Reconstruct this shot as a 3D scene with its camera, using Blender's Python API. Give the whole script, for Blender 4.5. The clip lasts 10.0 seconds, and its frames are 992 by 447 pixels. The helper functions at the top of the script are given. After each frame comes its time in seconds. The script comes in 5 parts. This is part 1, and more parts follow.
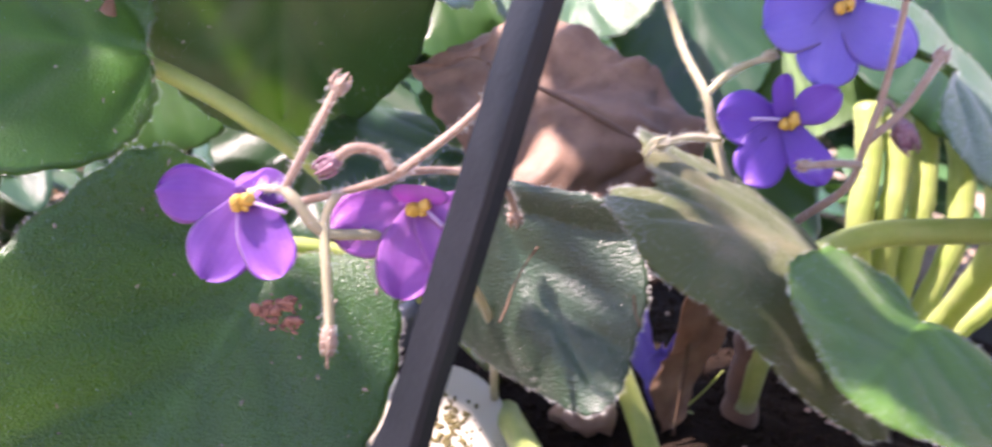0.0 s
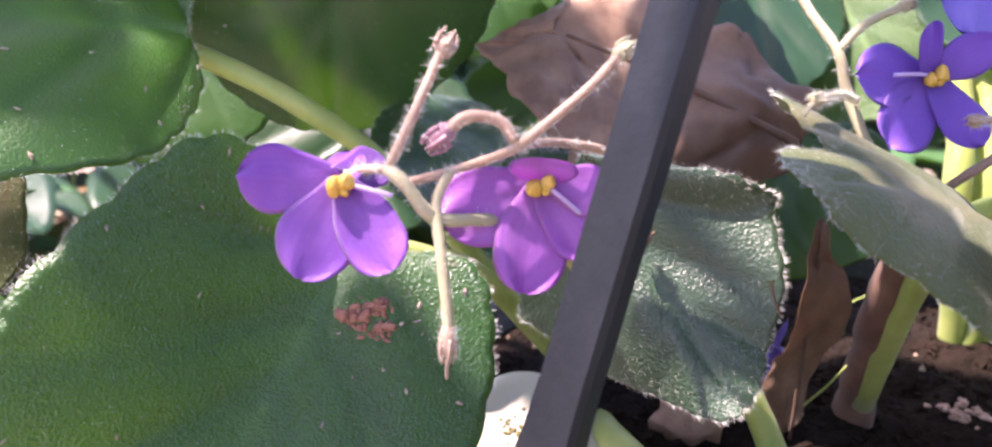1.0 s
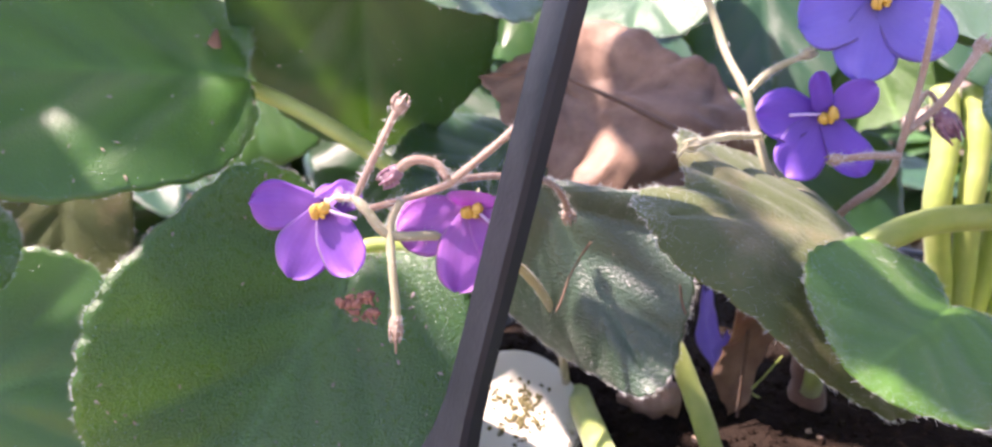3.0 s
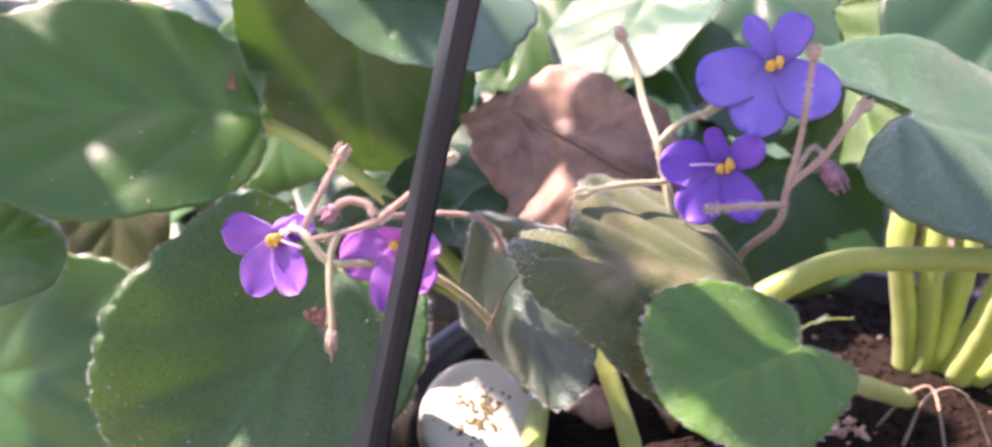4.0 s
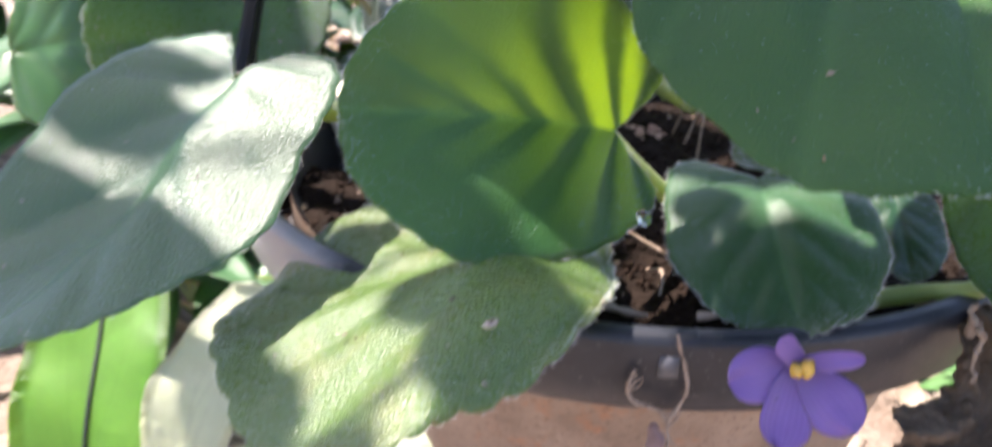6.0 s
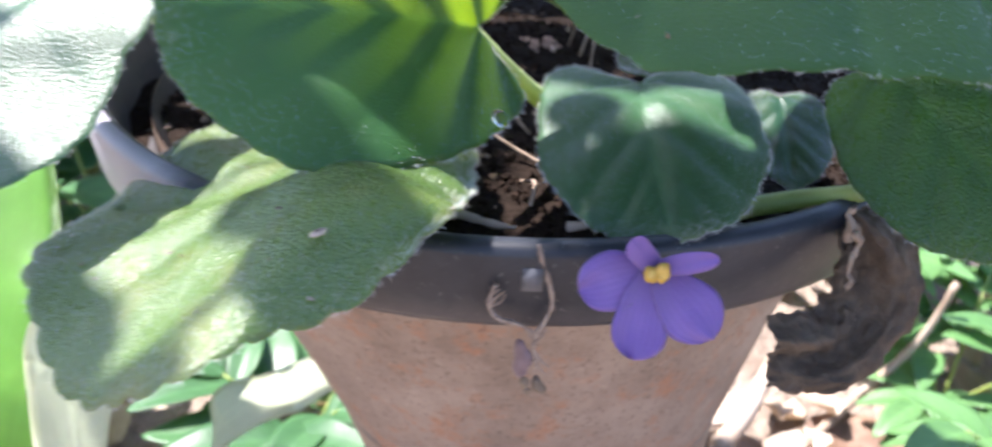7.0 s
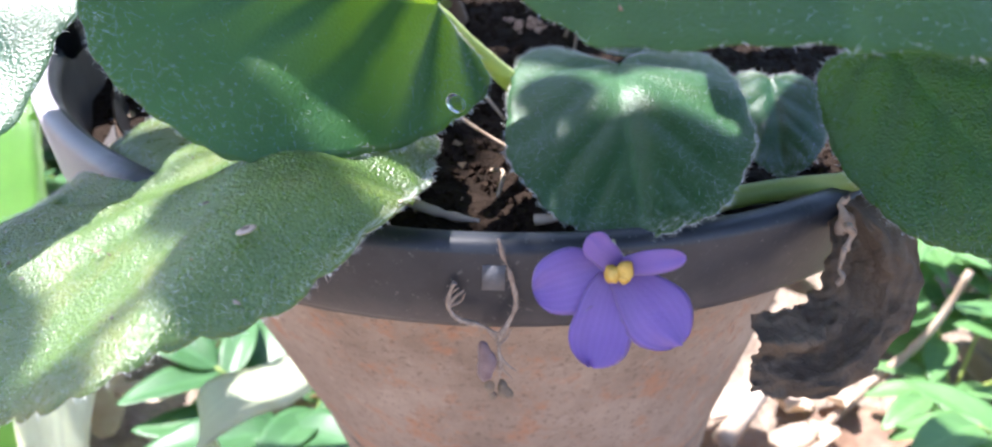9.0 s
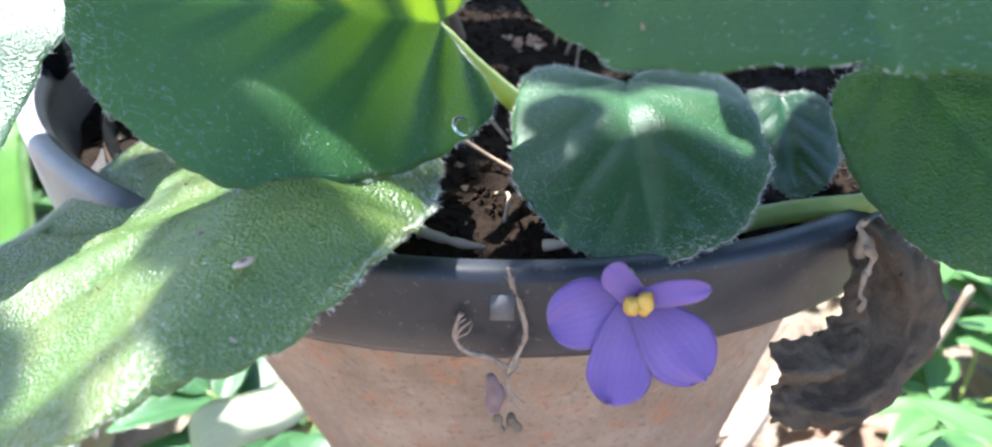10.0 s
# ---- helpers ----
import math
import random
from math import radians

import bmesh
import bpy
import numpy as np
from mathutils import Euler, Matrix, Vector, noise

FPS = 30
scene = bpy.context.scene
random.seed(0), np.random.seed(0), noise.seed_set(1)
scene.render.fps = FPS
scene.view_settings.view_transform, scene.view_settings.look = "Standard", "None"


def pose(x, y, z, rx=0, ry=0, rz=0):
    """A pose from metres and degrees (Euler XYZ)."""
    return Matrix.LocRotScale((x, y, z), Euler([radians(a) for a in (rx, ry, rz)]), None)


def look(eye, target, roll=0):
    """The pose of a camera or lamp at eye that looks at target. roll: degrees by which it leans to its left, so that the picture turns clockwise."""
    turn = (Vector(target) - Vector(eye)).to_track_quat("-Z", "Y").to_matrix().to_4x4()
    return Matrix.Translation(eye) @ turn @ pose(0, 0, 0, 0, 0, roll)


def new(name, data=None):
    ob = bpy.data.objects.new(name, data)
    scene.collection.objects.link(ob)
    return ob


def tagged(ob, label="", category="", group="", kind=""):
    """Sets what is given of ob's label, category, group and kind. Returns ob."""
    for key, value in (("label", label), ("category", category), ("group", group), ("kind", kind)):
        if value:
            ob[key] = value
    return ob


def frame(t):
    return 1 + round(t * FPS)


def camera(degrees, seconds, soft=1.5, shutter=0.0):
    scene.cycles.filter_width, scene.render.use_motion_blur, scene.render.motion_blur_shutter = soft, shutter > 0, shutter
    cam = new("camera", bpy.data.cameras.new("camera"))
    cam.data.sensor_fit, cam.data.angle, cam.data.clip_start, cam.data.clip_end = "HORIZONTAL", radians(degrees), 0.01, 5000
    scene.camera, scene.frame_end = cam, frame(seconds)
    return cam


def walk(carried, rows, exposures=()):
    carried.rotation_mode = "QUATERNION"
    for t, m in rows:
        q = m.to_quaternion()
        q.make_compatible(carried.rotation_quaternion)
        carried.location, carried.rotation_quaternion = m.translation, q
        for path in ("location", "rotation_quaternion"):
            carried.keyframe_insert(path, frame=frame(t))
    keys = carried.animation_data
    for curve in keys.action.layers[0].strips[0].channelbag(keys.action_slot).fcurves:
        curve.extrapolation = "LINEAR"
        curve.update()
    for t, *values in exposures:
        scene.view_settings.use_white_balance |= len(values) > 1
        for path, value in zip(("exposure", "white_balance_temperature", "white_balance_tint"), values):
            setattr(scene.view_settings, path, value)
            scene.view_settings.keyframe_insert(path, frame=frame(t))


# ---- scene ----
cam = camera(62.82, 10.0, 2.2, 0.5)
cam.data.dof.use_dof, cam.data.dof.focus_distance, cam.data.dof.aperture_fstop = True, 0.145, 22.0
PATH = [
    (0, (-0.0858, -0.1858, 0.2831), (-0.0893, 0.0030, 0.2171), 4.58),
    (0.5, (-0.1031, -0.1770, 0.2728), (-0.1051, 0.0127, 0.2094), 2.77),
    (1, (-0.1082, -0.1684, 0.2702), (-0.1092, 0.0215, 0.2073), 2.45),
    (1.5, (-0.1086, -0.1690, 0.2714), (-0.1102, 0.0207, 0.2080), 2.09),
    (2, (-0.1061, -0.1763, 0.2738), (-0.1121, 0.0124, 0.2078), 1.96),
    (2.5, (-0.0894, -0.1891, 0.2867), (-0.1080, -0.0021, 0.2183), 2.09),
    (2.7, (-0.0826, -0.1927, 0.2879), (-0.1061, -0.0064, 0.2193), 1.26),
    (3.8, (-0.0357, -0.2124, 0.3052), (-0.0898, -0.0335, 0.2342), -1.42),
    (4, (-0.0251, -0.2110, 0.3076), (-0.0837, -0.0329, 0.2379), -1.29),
    (4.5, (0.0101, -0.2147, 0.3104), (-0.0626, -0.0430, 0.2380), -1.46),
    (5, (0.0492, -0.2176, 0.3004), (-0.0285, -0.0496, 0.2247), -0.57),
    (5.3, (0.0669, -0.2285, 0.2944), (-0.0148, -0.0652, 0.2129), 0.52),
    (5.5, (0.0738, -0.2365, 0.2851), (-0.0090, -0.0747, 0.2017), 1.05),
    (5.7, (0.0774, -0.2438, 0.2794), (-0.0016, -0.0838, 0.1892), 2.47),
    (5.9, (0.0865, -0.2539, 0.2688), (0.0038, -0.0948, 0.1803), 1.63),
    (6, (0.0891, -0.2598, 0.2623), (0.0050, -0.1001, 0.1759), 1.81),
    (6.2, (0.0898, -0.2673, 0.2599), (0.0055, -0.1104, 0.1689), 1.85),
    (7.3, (0.1057, -0.2327, 0.2475), (0.0401, -0.0720, 0.1482), 2.99),
    (7.5, (0.1063, -0.2296, 0.2466), (0.0389, -0.0680, 0.1500), 2.72),
    (8, (0.1054, -0.2290, 0.2463), (0.0311, -0.0717, 0.1477), 2.24),
    (8.5, (0.1056, -0.2321, 0.2472), (0.0298, -0.0742, 0.1506), 1.38),
    (9, (0.1067, -0.2286, 0.2464), (0.0355, -0.0720, 0.1444), 1.84),
    (9.5, (0.1041, -0.2253, 0.2455), (0.0322, -0.0683, 0.1446), 1.72),
    (10, (0.1013, -0.2240, 0.2449), (0.0312, -0.0648, 0.1462), 1.72),
]
walk(cam, [(t, look(eye, target, roll)) for t, eye, target, roll in PATH], [(0, 2.1, 6850, 40), (2.5, 2.17, 6950, 36), (4.5, 2.25, 7150, 48), (5, 2.3, 7150, 50), (5.5, 1.96, 7300, 42), (6.2, 1.76, 6350, 19), (7.5, 1.96, 6050, 20), (9, 2.02, 6000, 18), (9.5, 1.96, 5950, 12), (10, 2.12, 5900, 10)])
# ---- light ----
SUN_FROM = Vector((-0.45, 0.05, 0.89)).normalized()
sky = bpy.data.worlds.new("sky")
scene.world = sky
sky.use_nodes = True
sky_tex = sky.node_tree.nodes.new("ShaderNodeTexSky")
sky_tex.sky_type = "NISHITA"
sky_tex.sun_disc = False
sky_tex.sun_elevation = math.asin(SUN_FROM.z)
sky_tex.sun_rotation = math.atan2(SUN_FROM.x, SUN_FROM.y)
sky.node_tree.links.new(sky_tex.outputs["Color"], sky.node_tree.nodes["Background"].inputs["Color"])
sky.node_tree.nodes["Background"].inputs["Strength"].default_value = 0.12
sun_data = bpy.data.lights.new("sun", "SUN")
sun_data.energy, sun_data.angle, sun_data.color = 5.0, radians(0.9), (1.0, 0.95, 0.86)
sun = new("sun", sun_data)
sun.matrix_world = look(SUN_FROM * 5, (0, 0, 0))


# ---- materials ----
class Nodes:
    """A node material being put together."""

    def __init__(self, name):
        self.mat = bpy.data.materials.new(name)
        self.mat.use_nodes = True
        self.tree = self.mat.node_tree
        self.shader = self.tree.nodes["Principled BSDF"]
        self.out = self.tree.nodes["Material Output"]
        self.coord = self.tree.nodes.new("ShaderNodeTexCoord")

    def add(self, kind, **values):
        node = self.tree.nodes.new(kind)
        for key, value in values.items():
            if key == "operation":
                node.operation = value
            elif key == "blend":
                node.blend_type = value
            elif key == "feature":
                node.feature = value
            else:
                node.inputs[key].default_value = value
        return node

    def link(self, a, b):
        self.tree.links.new(a, b)

    def noise(self, scale, detail=4.0, rough=0.6, where="Object"):
        n = self.add("ShaderNodeTexNoise", Scale=scale, Detail=detail, Roughness=rough)
        self.link(self.coord.outputs[where], n.inputs["Vector"])
        return n.outputs["Fac"]

    def cells(self, scale, where="Object"):
        n = self.add("ShaderNodeTexVoronoi", Scale=scale)
        self.link(self.coord.outputs[where], n.inputs["Vector"])
        return n.outputs["Distance"]

    def ramp(self, fac, stops):
        r = self.tree.nodes.new("ShaderNodeValToRGB")
        while len(r.color_ramp.elements) < len(stops):
            r.color_ramp.elements.new(0.5)
        for e, (p, c) in zip(r.color_ramp.elements, stops):
            e.position, e.color = p, (*c, 1.0)
        self.link(fac, r.inputs["Fac"])
        return r.outputs["Color"]

    def mix(self, fac, a, b, blend="MIX"):
        m = self.tree.nodes.new("ShaderNodeMix")
        m.data_type, m.blend_type = "RGBA", blend
        for socket, value in ((m.inputs["Factor"], fac), (m.inputs["A"], a), (m.inputs["B"], b)):
            if isinstance(value, bpy.types.NodeSocket):
                self.link(value, socket)
            elif isinstance(value, tuple):
                socket.default_value = (*value, 1.0)
            else:
                socket.default_value = value
        return m.outputs["Result"]

    def maths(self, operation, a, b=0.0):
        m = self.tree.nodes.new("ShaderNodeMath")
        m.operation = operation
        for socket, value in ((m.inputs[0], a), (m.inputs[1], b)):
            if isinstance(value, bpy.types.NodeSocket):
                self.link(value, socket)
            else:
                socket.default_value = value
        return m.outputs[0]

    def bump(self, height, strength, distance):
        b = self.add("ShaderNodeBump", Strength=strength, Distance=distance)
        self.link(height, b.inputs["Height"])
        self.link(b.outputs["Normal"], self.shader.inputs["Normal"])
        return b.outputs["Normal"]

    def set(self, **values):
        for key, value in values.items():
            socket = self.shader.inputs[key.replace("_", " ")]
            if isinstance(value, bpy.types.NodeSocket):
                self.link(value, socket)
            else:
                socket.default_value = (*value, 1.0) if isinstance(value, tuple) else value


def leaf_material(name, dark, light, glow, see_through=0.35, rough=0.42, pebble=0.25, sheen=0.1, veins=1.0, worn=None, bands=0.3, gloss=0.5):
    """A velvety leaf: veins by the leaf's own coordinates (UV: along and across, in leaf lengths), pebbled relief, light passing through."""
    n = Nodes(name)
    uv = n.add("ShaderNodeSeparateXYZ")
    n.link(n.coord.outputs["UV"], uv.inputs[0])
    side = n.maths("ABSOLUTE", uv.outputs["Y"])
    # each lateral vein leaves the midrib at `start` and fans out towards the tip
    top = n.maths("SUBTRACT", uv.outputs["X"], n.maths("ADD", n.maths("MULTIPLY", side, 0.6), n.maths("MULTIPLY", n.maths("MULTIPLY", side, side), 0.2)))
    ahead = n.maths("ADD", n.maths("MULTIPLY", side, 1.8), 1.0)
    behind = n.maths("ADD", n.maths("MULTIPLY", side, 3.0), 0.24)
    fore = n.maths("GREATER_THAN", top, 0.0)
    start = n.maths("DIVIDE", top, n.maths("ADD", behind, n.maths("MULTIPLY", fore, n.maths("SUBTRACT", ahead, behind))))
    run = n.maths("ADD", n.maths("MULTIPLY", start, 4.6), n.maths("MULTIPLY", n.noise(60, 3), 0.22))
    beat = n.maths("ABSOLUTE", n.maths("SUBTRACT", n.maths("FRACT", n.maths("ADD", run, 10.25)), 0.5))
    whole = n.ramp(start, [(0.60, (1, 1, 1)), (0.85, (0, 0, 0))])
    lateral = n.mix(1.0, n.ramp(beat, [(0.40, (0, 0, 0)), (0.5, (1, 1, 1))]), whole, "MULTIPLY")
    middle = n.ramp(side, [(0.0, (1, 1, 1)), (0.022, (0, 0, 0))])
    vein = n.mix(1.0, n.mix(1.0, lateral, (0.3, 0.3, 0.3), "MULTIPLY"), middle, "LIGHTEN")
    big, small = n.noise(38, 4), n.noise(260, 3)
    colour = n.mix(n.ramp(big, [(0.3, (0, 0, 0)), (0.75, (1, 1, 1))]), dark, light)
    colour = n.mix(n.maths("MULTIPLY", small, 0.35), colour, tuple(c * 0.5 for c in dark))
    colour = n.mix(n.mix(1.0, vein, (0.32 * veins,) * 3, "MULTIPLY"), colour, tuple(min(1, c * 1.6 + 0.02) for c in light))
    rand = n.tree.nodes.new("ShaderNodeObjectInfo").outputs["Random"]
    colour = n.mix(n.maths("MULTIPLY", rand, 0.25), colour, tuple(c * 0.7 for c in dark))
    if worn:
        patch = n.ramp(n.noise(55, 5), [(0.50, (0, 0, 0)), (0.68, (1, 1, 1))])
        colour = n.mix(patch, colour, worn)
    specks = n.ramp(n.cells(330), [(0.03, (1, 1, 1)), (0.05, (0, 0, 0))])
    specks = n.mix(1.0, specks, n.ramp(n.noise(90, 2), [(0.6, (0, 0, 0)), (0.66, (1, 1, 1))]), "MULTIPLY")
    colour = n.mix(specks, colour, (0.45, 0.42, 0.33))
    n.set(Base_Color=colour, Roughness=n.mix(n.noise(500, 3), (rough * 0.85,) * 3, (rough * 1.15,) * 3), Sheen_Weight=sheen, Sheen_Roughness=0.4, Sheen_Tint=(0.97, 1.0, 0.92), Specular_IOR_Level=gloss)
    grains = n.maths("ADD", n.maths("MULTIPLY", n.cells(1500), 1.3), n.noise(3000, 2))
    height = n.maths("ADD", grains, n.maths("MULTIPLY", n.noise(420, 3), 0.35))
    net = n.add("ShaderNodeTexVoronoi", Scale=330.0, feature="DISTANCE_TO_EDGE")
    n.link(n.coord.outputs["Object"], net.inputs["Vector"])
    pillow = n.ramp(net.outputs["Distance"], [(0.0, (0, 0, 0)), (0.32, (1, 1, 1))])
    height = n.maths("ADD", height, n.maths("MULTIPLY", pillow, 0.2))
    normal = n.bump(height, min(1.0, pebble * 0.6), 0.00035)
    through_leaf = n.add("ShaderNodeBsdfTranslucent")
    inner = n.maths("SUBTRACT", 1.0, n.maths("MULTIPLY", beat, 2.0))
    stripe = n.ramp(n.maths("ADD", inner, n.maths("MULTIPLY", n.maths("SUBTRACT", n.noise(70, 3), 0.5), 0.7)), [(0.20, (0, 0, 0)), (0.62, (1, 1, 1))])
    reach = n.ramp(n.maths("ADD", uv.outputs["X"], side), [(0.25, (1, 1, 1)), (0.95, (0, 0, 0))])
    stripe = n.mix(reach, (0.15, 0.15, 0.15), stripe)
    n.link(n.mix(stripe, tuple(c * (1 - 0.6 * bands) for c in glow), tuple(min(1, c * (1 + 0.3 * bands)) for c in glow)), through_leaf.inputs["Color"])
    n.link(normal, through_leaf.inputs["Normal"])
    both = n.add("ShaderNodeMixShader", Fac=see_through)
    n.link(n.shader.outputs[0], both.inputs[1])
    n.link(through_leaf.outputs[0], both.inputs[2])
    n.link(both.outputs[0], n.out.inputs["Surface"])
    return n.mat


def plain_material(name, a, b, scale=120, rough=0.6, bump=0.3, distance=0.0004, fine=900, **more):
    """Two colours in broad patches, grain and relief."""
    n = Nodes(name)
    colour = n.mix(n.ramp(n.noise(scale, 6, 0.65), [(0.32, (0, 0, 0)), (0.70, (1, 1, 1))]), a, b)
    grain = n.noise(fine, 3)
    colour = n.mix(n.maths("MULTIPLY", grain, 0.3), colour, tuple(c * 0.45 for c in a))
    n.set(Base_Color=colour, Roughness=rough, **more)
    n.bump(n.maths("ADD", grain, n.noise(scale * 2.5, 5)), bump, distance)
    return n.mat


def soft_material(name, a, b, glow, see_through=0.4, scale=150, rough=0.5, sheen=0.2, streak=0.0):
    """Petals, stalks and thin dry leaves, through which light passes."""
    n = Nodes(name)
    colour = n.mix(n.ramp(n.noise(scale, 4), [(0.35, (0, 0, 0)), (0.68, (1, 1, 1))]), a, b)
    if streak:
        uv = n.add("ShaderNodeSeparateXYZ")
        n.link(n.coord.outputs["UV"], uv.inputs[0])
        wave = n.maths("ABSOLUTE", n.maths("SINE", n.maths("MULTIPLY", uv.outputs["Y"], 14.0)))
        colour = n.mix(n.maths("MULTIPLY", wave, streak), colour, tuple(c * 0.55 for c in a))
        throat = n.ramp(uv.outputs["X"], [(0.0, (0.8, 0.8, 0.8)), (0.6, (0, 0, 0))])
        colour = n.mix(throat, colour, tuple(c * 0.55 for c in a))
    n.set(Base_Color=colour, Roughness=rough, Sheen_Weight=sheen)
    normal = n.bump(n.maths("ADD", n.noise(1800, 3), n.noise(240, 4)), 0.32, 0.0004)
    t = n.add("ShaderNodeBsdfTranslucent", Color=(*glow, 1.0))
    n.link(normal, t.inputs["Normal"])
    both = n.add("ShaderNodeMixShader", Fac=see_through)
    n.link(n.shader.outputs[0], both.inputs[1])
    n.link(t.outputs[0], both.inputs[2])
    n.link(both.outputs[0], n.out.inputs["Surface"])
    return n.mat


LEAF = leaf_material("violet_leaf", (0.024, 0.090, 0.022), (0.044, 0.140, 0.028), (0.46, 0.74, 0.04), 0.32, 0.36, 0.4, 0.06, gloss=0.6)
LEAF_BROAD = leaf_material("violet_leaf_broad", (0.020, 0.080, 0.024), (0.036, 0.120, 0.030), (0.46, 0.74, 0.05), 0.30, 0.28, 0.95, 0.05, gloss=0.6)
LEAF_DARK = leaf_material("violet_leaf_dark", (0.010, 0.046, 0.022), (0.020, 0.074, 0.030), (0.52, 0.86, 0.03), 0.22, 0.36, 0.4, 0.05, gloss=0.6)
LEAF_PEBBLED = leaf_material("violet_leaf_pebbled", (0.016, 0.050, 0.024), (0.028, 0.076, 0.034), (0.26, 0.42, 0.06), 0.12, 0.38, 0.75, 0.30, gloss=1.0)
LEAF_GREY = leaf_material("violet_leaf_greyish", (0.034, 0.100, 0.022), (0.070, 0.150, 0.030), (0.34, 0.52, 0.04), 0.22, 0.44, 0.8, 0.0, 2.0, gloss=0.32)
LEAF_SILVER = leaf_material("violet_leaf_silvery", (0.032, 0.100, 0.038), (0.055, 0.140, 0.048), (0.42, 0.62, 0.05), 0.26, 0.32, 0.7, 0.12, gloss=0.85)
LEAF_HOARY = leaf_material("violet_leaf_hoary", (0.024, 0.090, 0.034), (0.042, 0.126, 0.042), (0.42, 0.62, 0.05), 0.24, 0.38, 0.5, 0.22, gloss=0.5)
LEAF_YOUNG = leaf_material("violet_leaf_young", (0.060, 0.165, 0.030), (0.100, 0.235, 0.042), (0.50, 0.72, 0.04), 0.36, 0.42, 0.35, bands=0.35)
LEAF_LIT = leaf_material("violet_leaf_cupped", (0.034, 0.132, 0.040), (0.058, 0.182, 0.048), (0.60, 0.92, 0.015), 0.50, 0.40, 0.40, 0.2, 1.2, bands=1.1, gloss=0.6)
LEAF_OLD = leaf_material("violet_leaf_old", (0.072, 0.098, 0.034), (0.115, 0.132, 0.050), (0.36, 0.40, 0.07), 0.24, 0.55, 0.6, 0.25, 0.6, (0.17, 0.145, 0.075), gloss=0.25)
LEAF_PALE = leaf_material("violet_leaf_pale", (0.080, 0.160, 0.030), (0.125, 0.210, 0.042), (0.46, 0.60, 0.06), 0.32, 0.28, 0.9, 0.08, 0.4, (0.15, 0.18, 0.05), gloss=1.0)
PETIOLE = soft_material("petiole", (0.30, 0.40, 0.10), (0.44, 0.50, 0.16), (0.60, 0.70, 0.16), 0.3, 150, 0.36)
STALK = soft_material("flower_stalk", (0.36, 0.23, 0.17), (0.46, 0.34, 0.26), (0.55, 0.38, 0.25), 0.3)
STALK_GREEN = soft_material("flower_stalk_green", (0.40, 0.38, 0.22), (0.50, 0.44, 0.30), (0.55, 0.50, 0.25), 0.3)
PETAL_VIOLET = soft_material("petal_violet", (0.21, 0.060, 0.40), (0.38, 0.145, 0.55), (0.48, 0.11, 0.68), 0.42, 70, 0.46, 0.35, 0.14)
PETAL_DEEP = soft_material("petal_deep_violet", (0.19, 0.08, 0.48), (0.28, 0.13, 0.58), (0.36, 0.12, 0.70), 0.42, 90, 0.5, 0.25, 0.10)
PETAL_PURPLE = soft_material("petal_purple", (0.34, 0.09, 0.44), (0.52, 0.21, 0.60), (0.66, 0.18, 0.72), 0.42, 70, 0.46, 0.35, 0.14)
PETAL_PALE = soft_material("petal_pale", (0.22, 0.13, 0.40), (0.36, 0.23, 0.54), (0.40, 0.20, 0.62), 0.42, 55, 0.46, 0.35, 0.22)
PETAL_BLUE = soft_material("petal_blue", (0.21, 0.16, 0.56), (0.32, 0.25, 0.68), (0.36, 0.24, 0.8), 0.42, 90, 0.5, 0.25, 0.10)
ANTHER = plain_material("anther", (0.52, 0.29, 0.035), (0.72, 0.46, 0.09), 500, 0.5, 0.3, 0.0002)
STYLE = soft_material("flower_style", (0.62, 0.45, 0.70), (0.75, 0.62, 0.80), (0.7, 0.5, 0.8))
BUD = soft_material("bud", (0.20, 0.08, 0.13), (0.35, 0.20, 0.22), (0.3, 0.1, 0.15), 0.15, 400)
HAIR = soft_material("plant_hair", (0.76, 0.78, 0.72), (0.86, 0.86, 0.80), (0.88, 0.88, 0.82), 0.45)
DRY_LEAF = soft_material("dry_leaf", (0.17, 0.095, 0.058), (0.38, 0.235, 0.155), (0.42, 0.20, 0.09), 0.2, 110, 0.6, 0.1, 0.22)
DEAD_LEAF = plain_material("dead_leaf", (0.13, 0.094, 0.066), (0.28, 0.210, 0.148), 90, 0.8, 0.8, 0.001, 500)
POT_DARK = plain_material("black_plastic", (0.010, 0.011, 0.013), (0.024, 0.024, 0.027), 60, 0.42, 0.2, 0.0003)


def pot_wall():
    """Brown plastic under dried earth: blotches, rusty patches, dark specks and drip marks."""
    n = Nodes("dusty_plastic")
    colour = n.mix(n.ramp(n.noise(34, 6, 0.7), [(0.32, (0, 0, 0)), (0.68, (1, 1, 1))]), (0.21, 0.150, 0.112), (0.34, 0.258, 0.20))
    rust = n.ramp(n.noise(85, 6, 0.75), [(0.52, (0, 0, 0)), (0.66, (1, 1, 1))])
    colour = n.mix(n.maths("MULTIPLY", rust, 0.85), colour, (0.33, 0.165, 0.095))
    speck = n.ramp(n.noise(520, 3, 0.7), [(0.34, (1, 1, 1)), (0.44, (0, 0, 0))])
    colour = n.mix(n.maths("MULTIPLY", speck, 0.5), colour, (0.10, 0.065, 0.05))
    pale = n.ramp(n.noise(260, 5, 0.7), [(0.60, (0, 0, 0)), (0.72, (1, 1, 1))])
    colour = n.mix(n.maths("MULTIPLY", pale, 0.3), colour, (0.50, 0.40, 0.33))
    n.set(Base_Color=colour, Roughness=0.8, Specular_IOR_Level=0.25)
    n.bump(n.maths("ADD", n.noise(420, 4), n.noise(110, 5)), 0.6, 0.0006)
    return n.mat


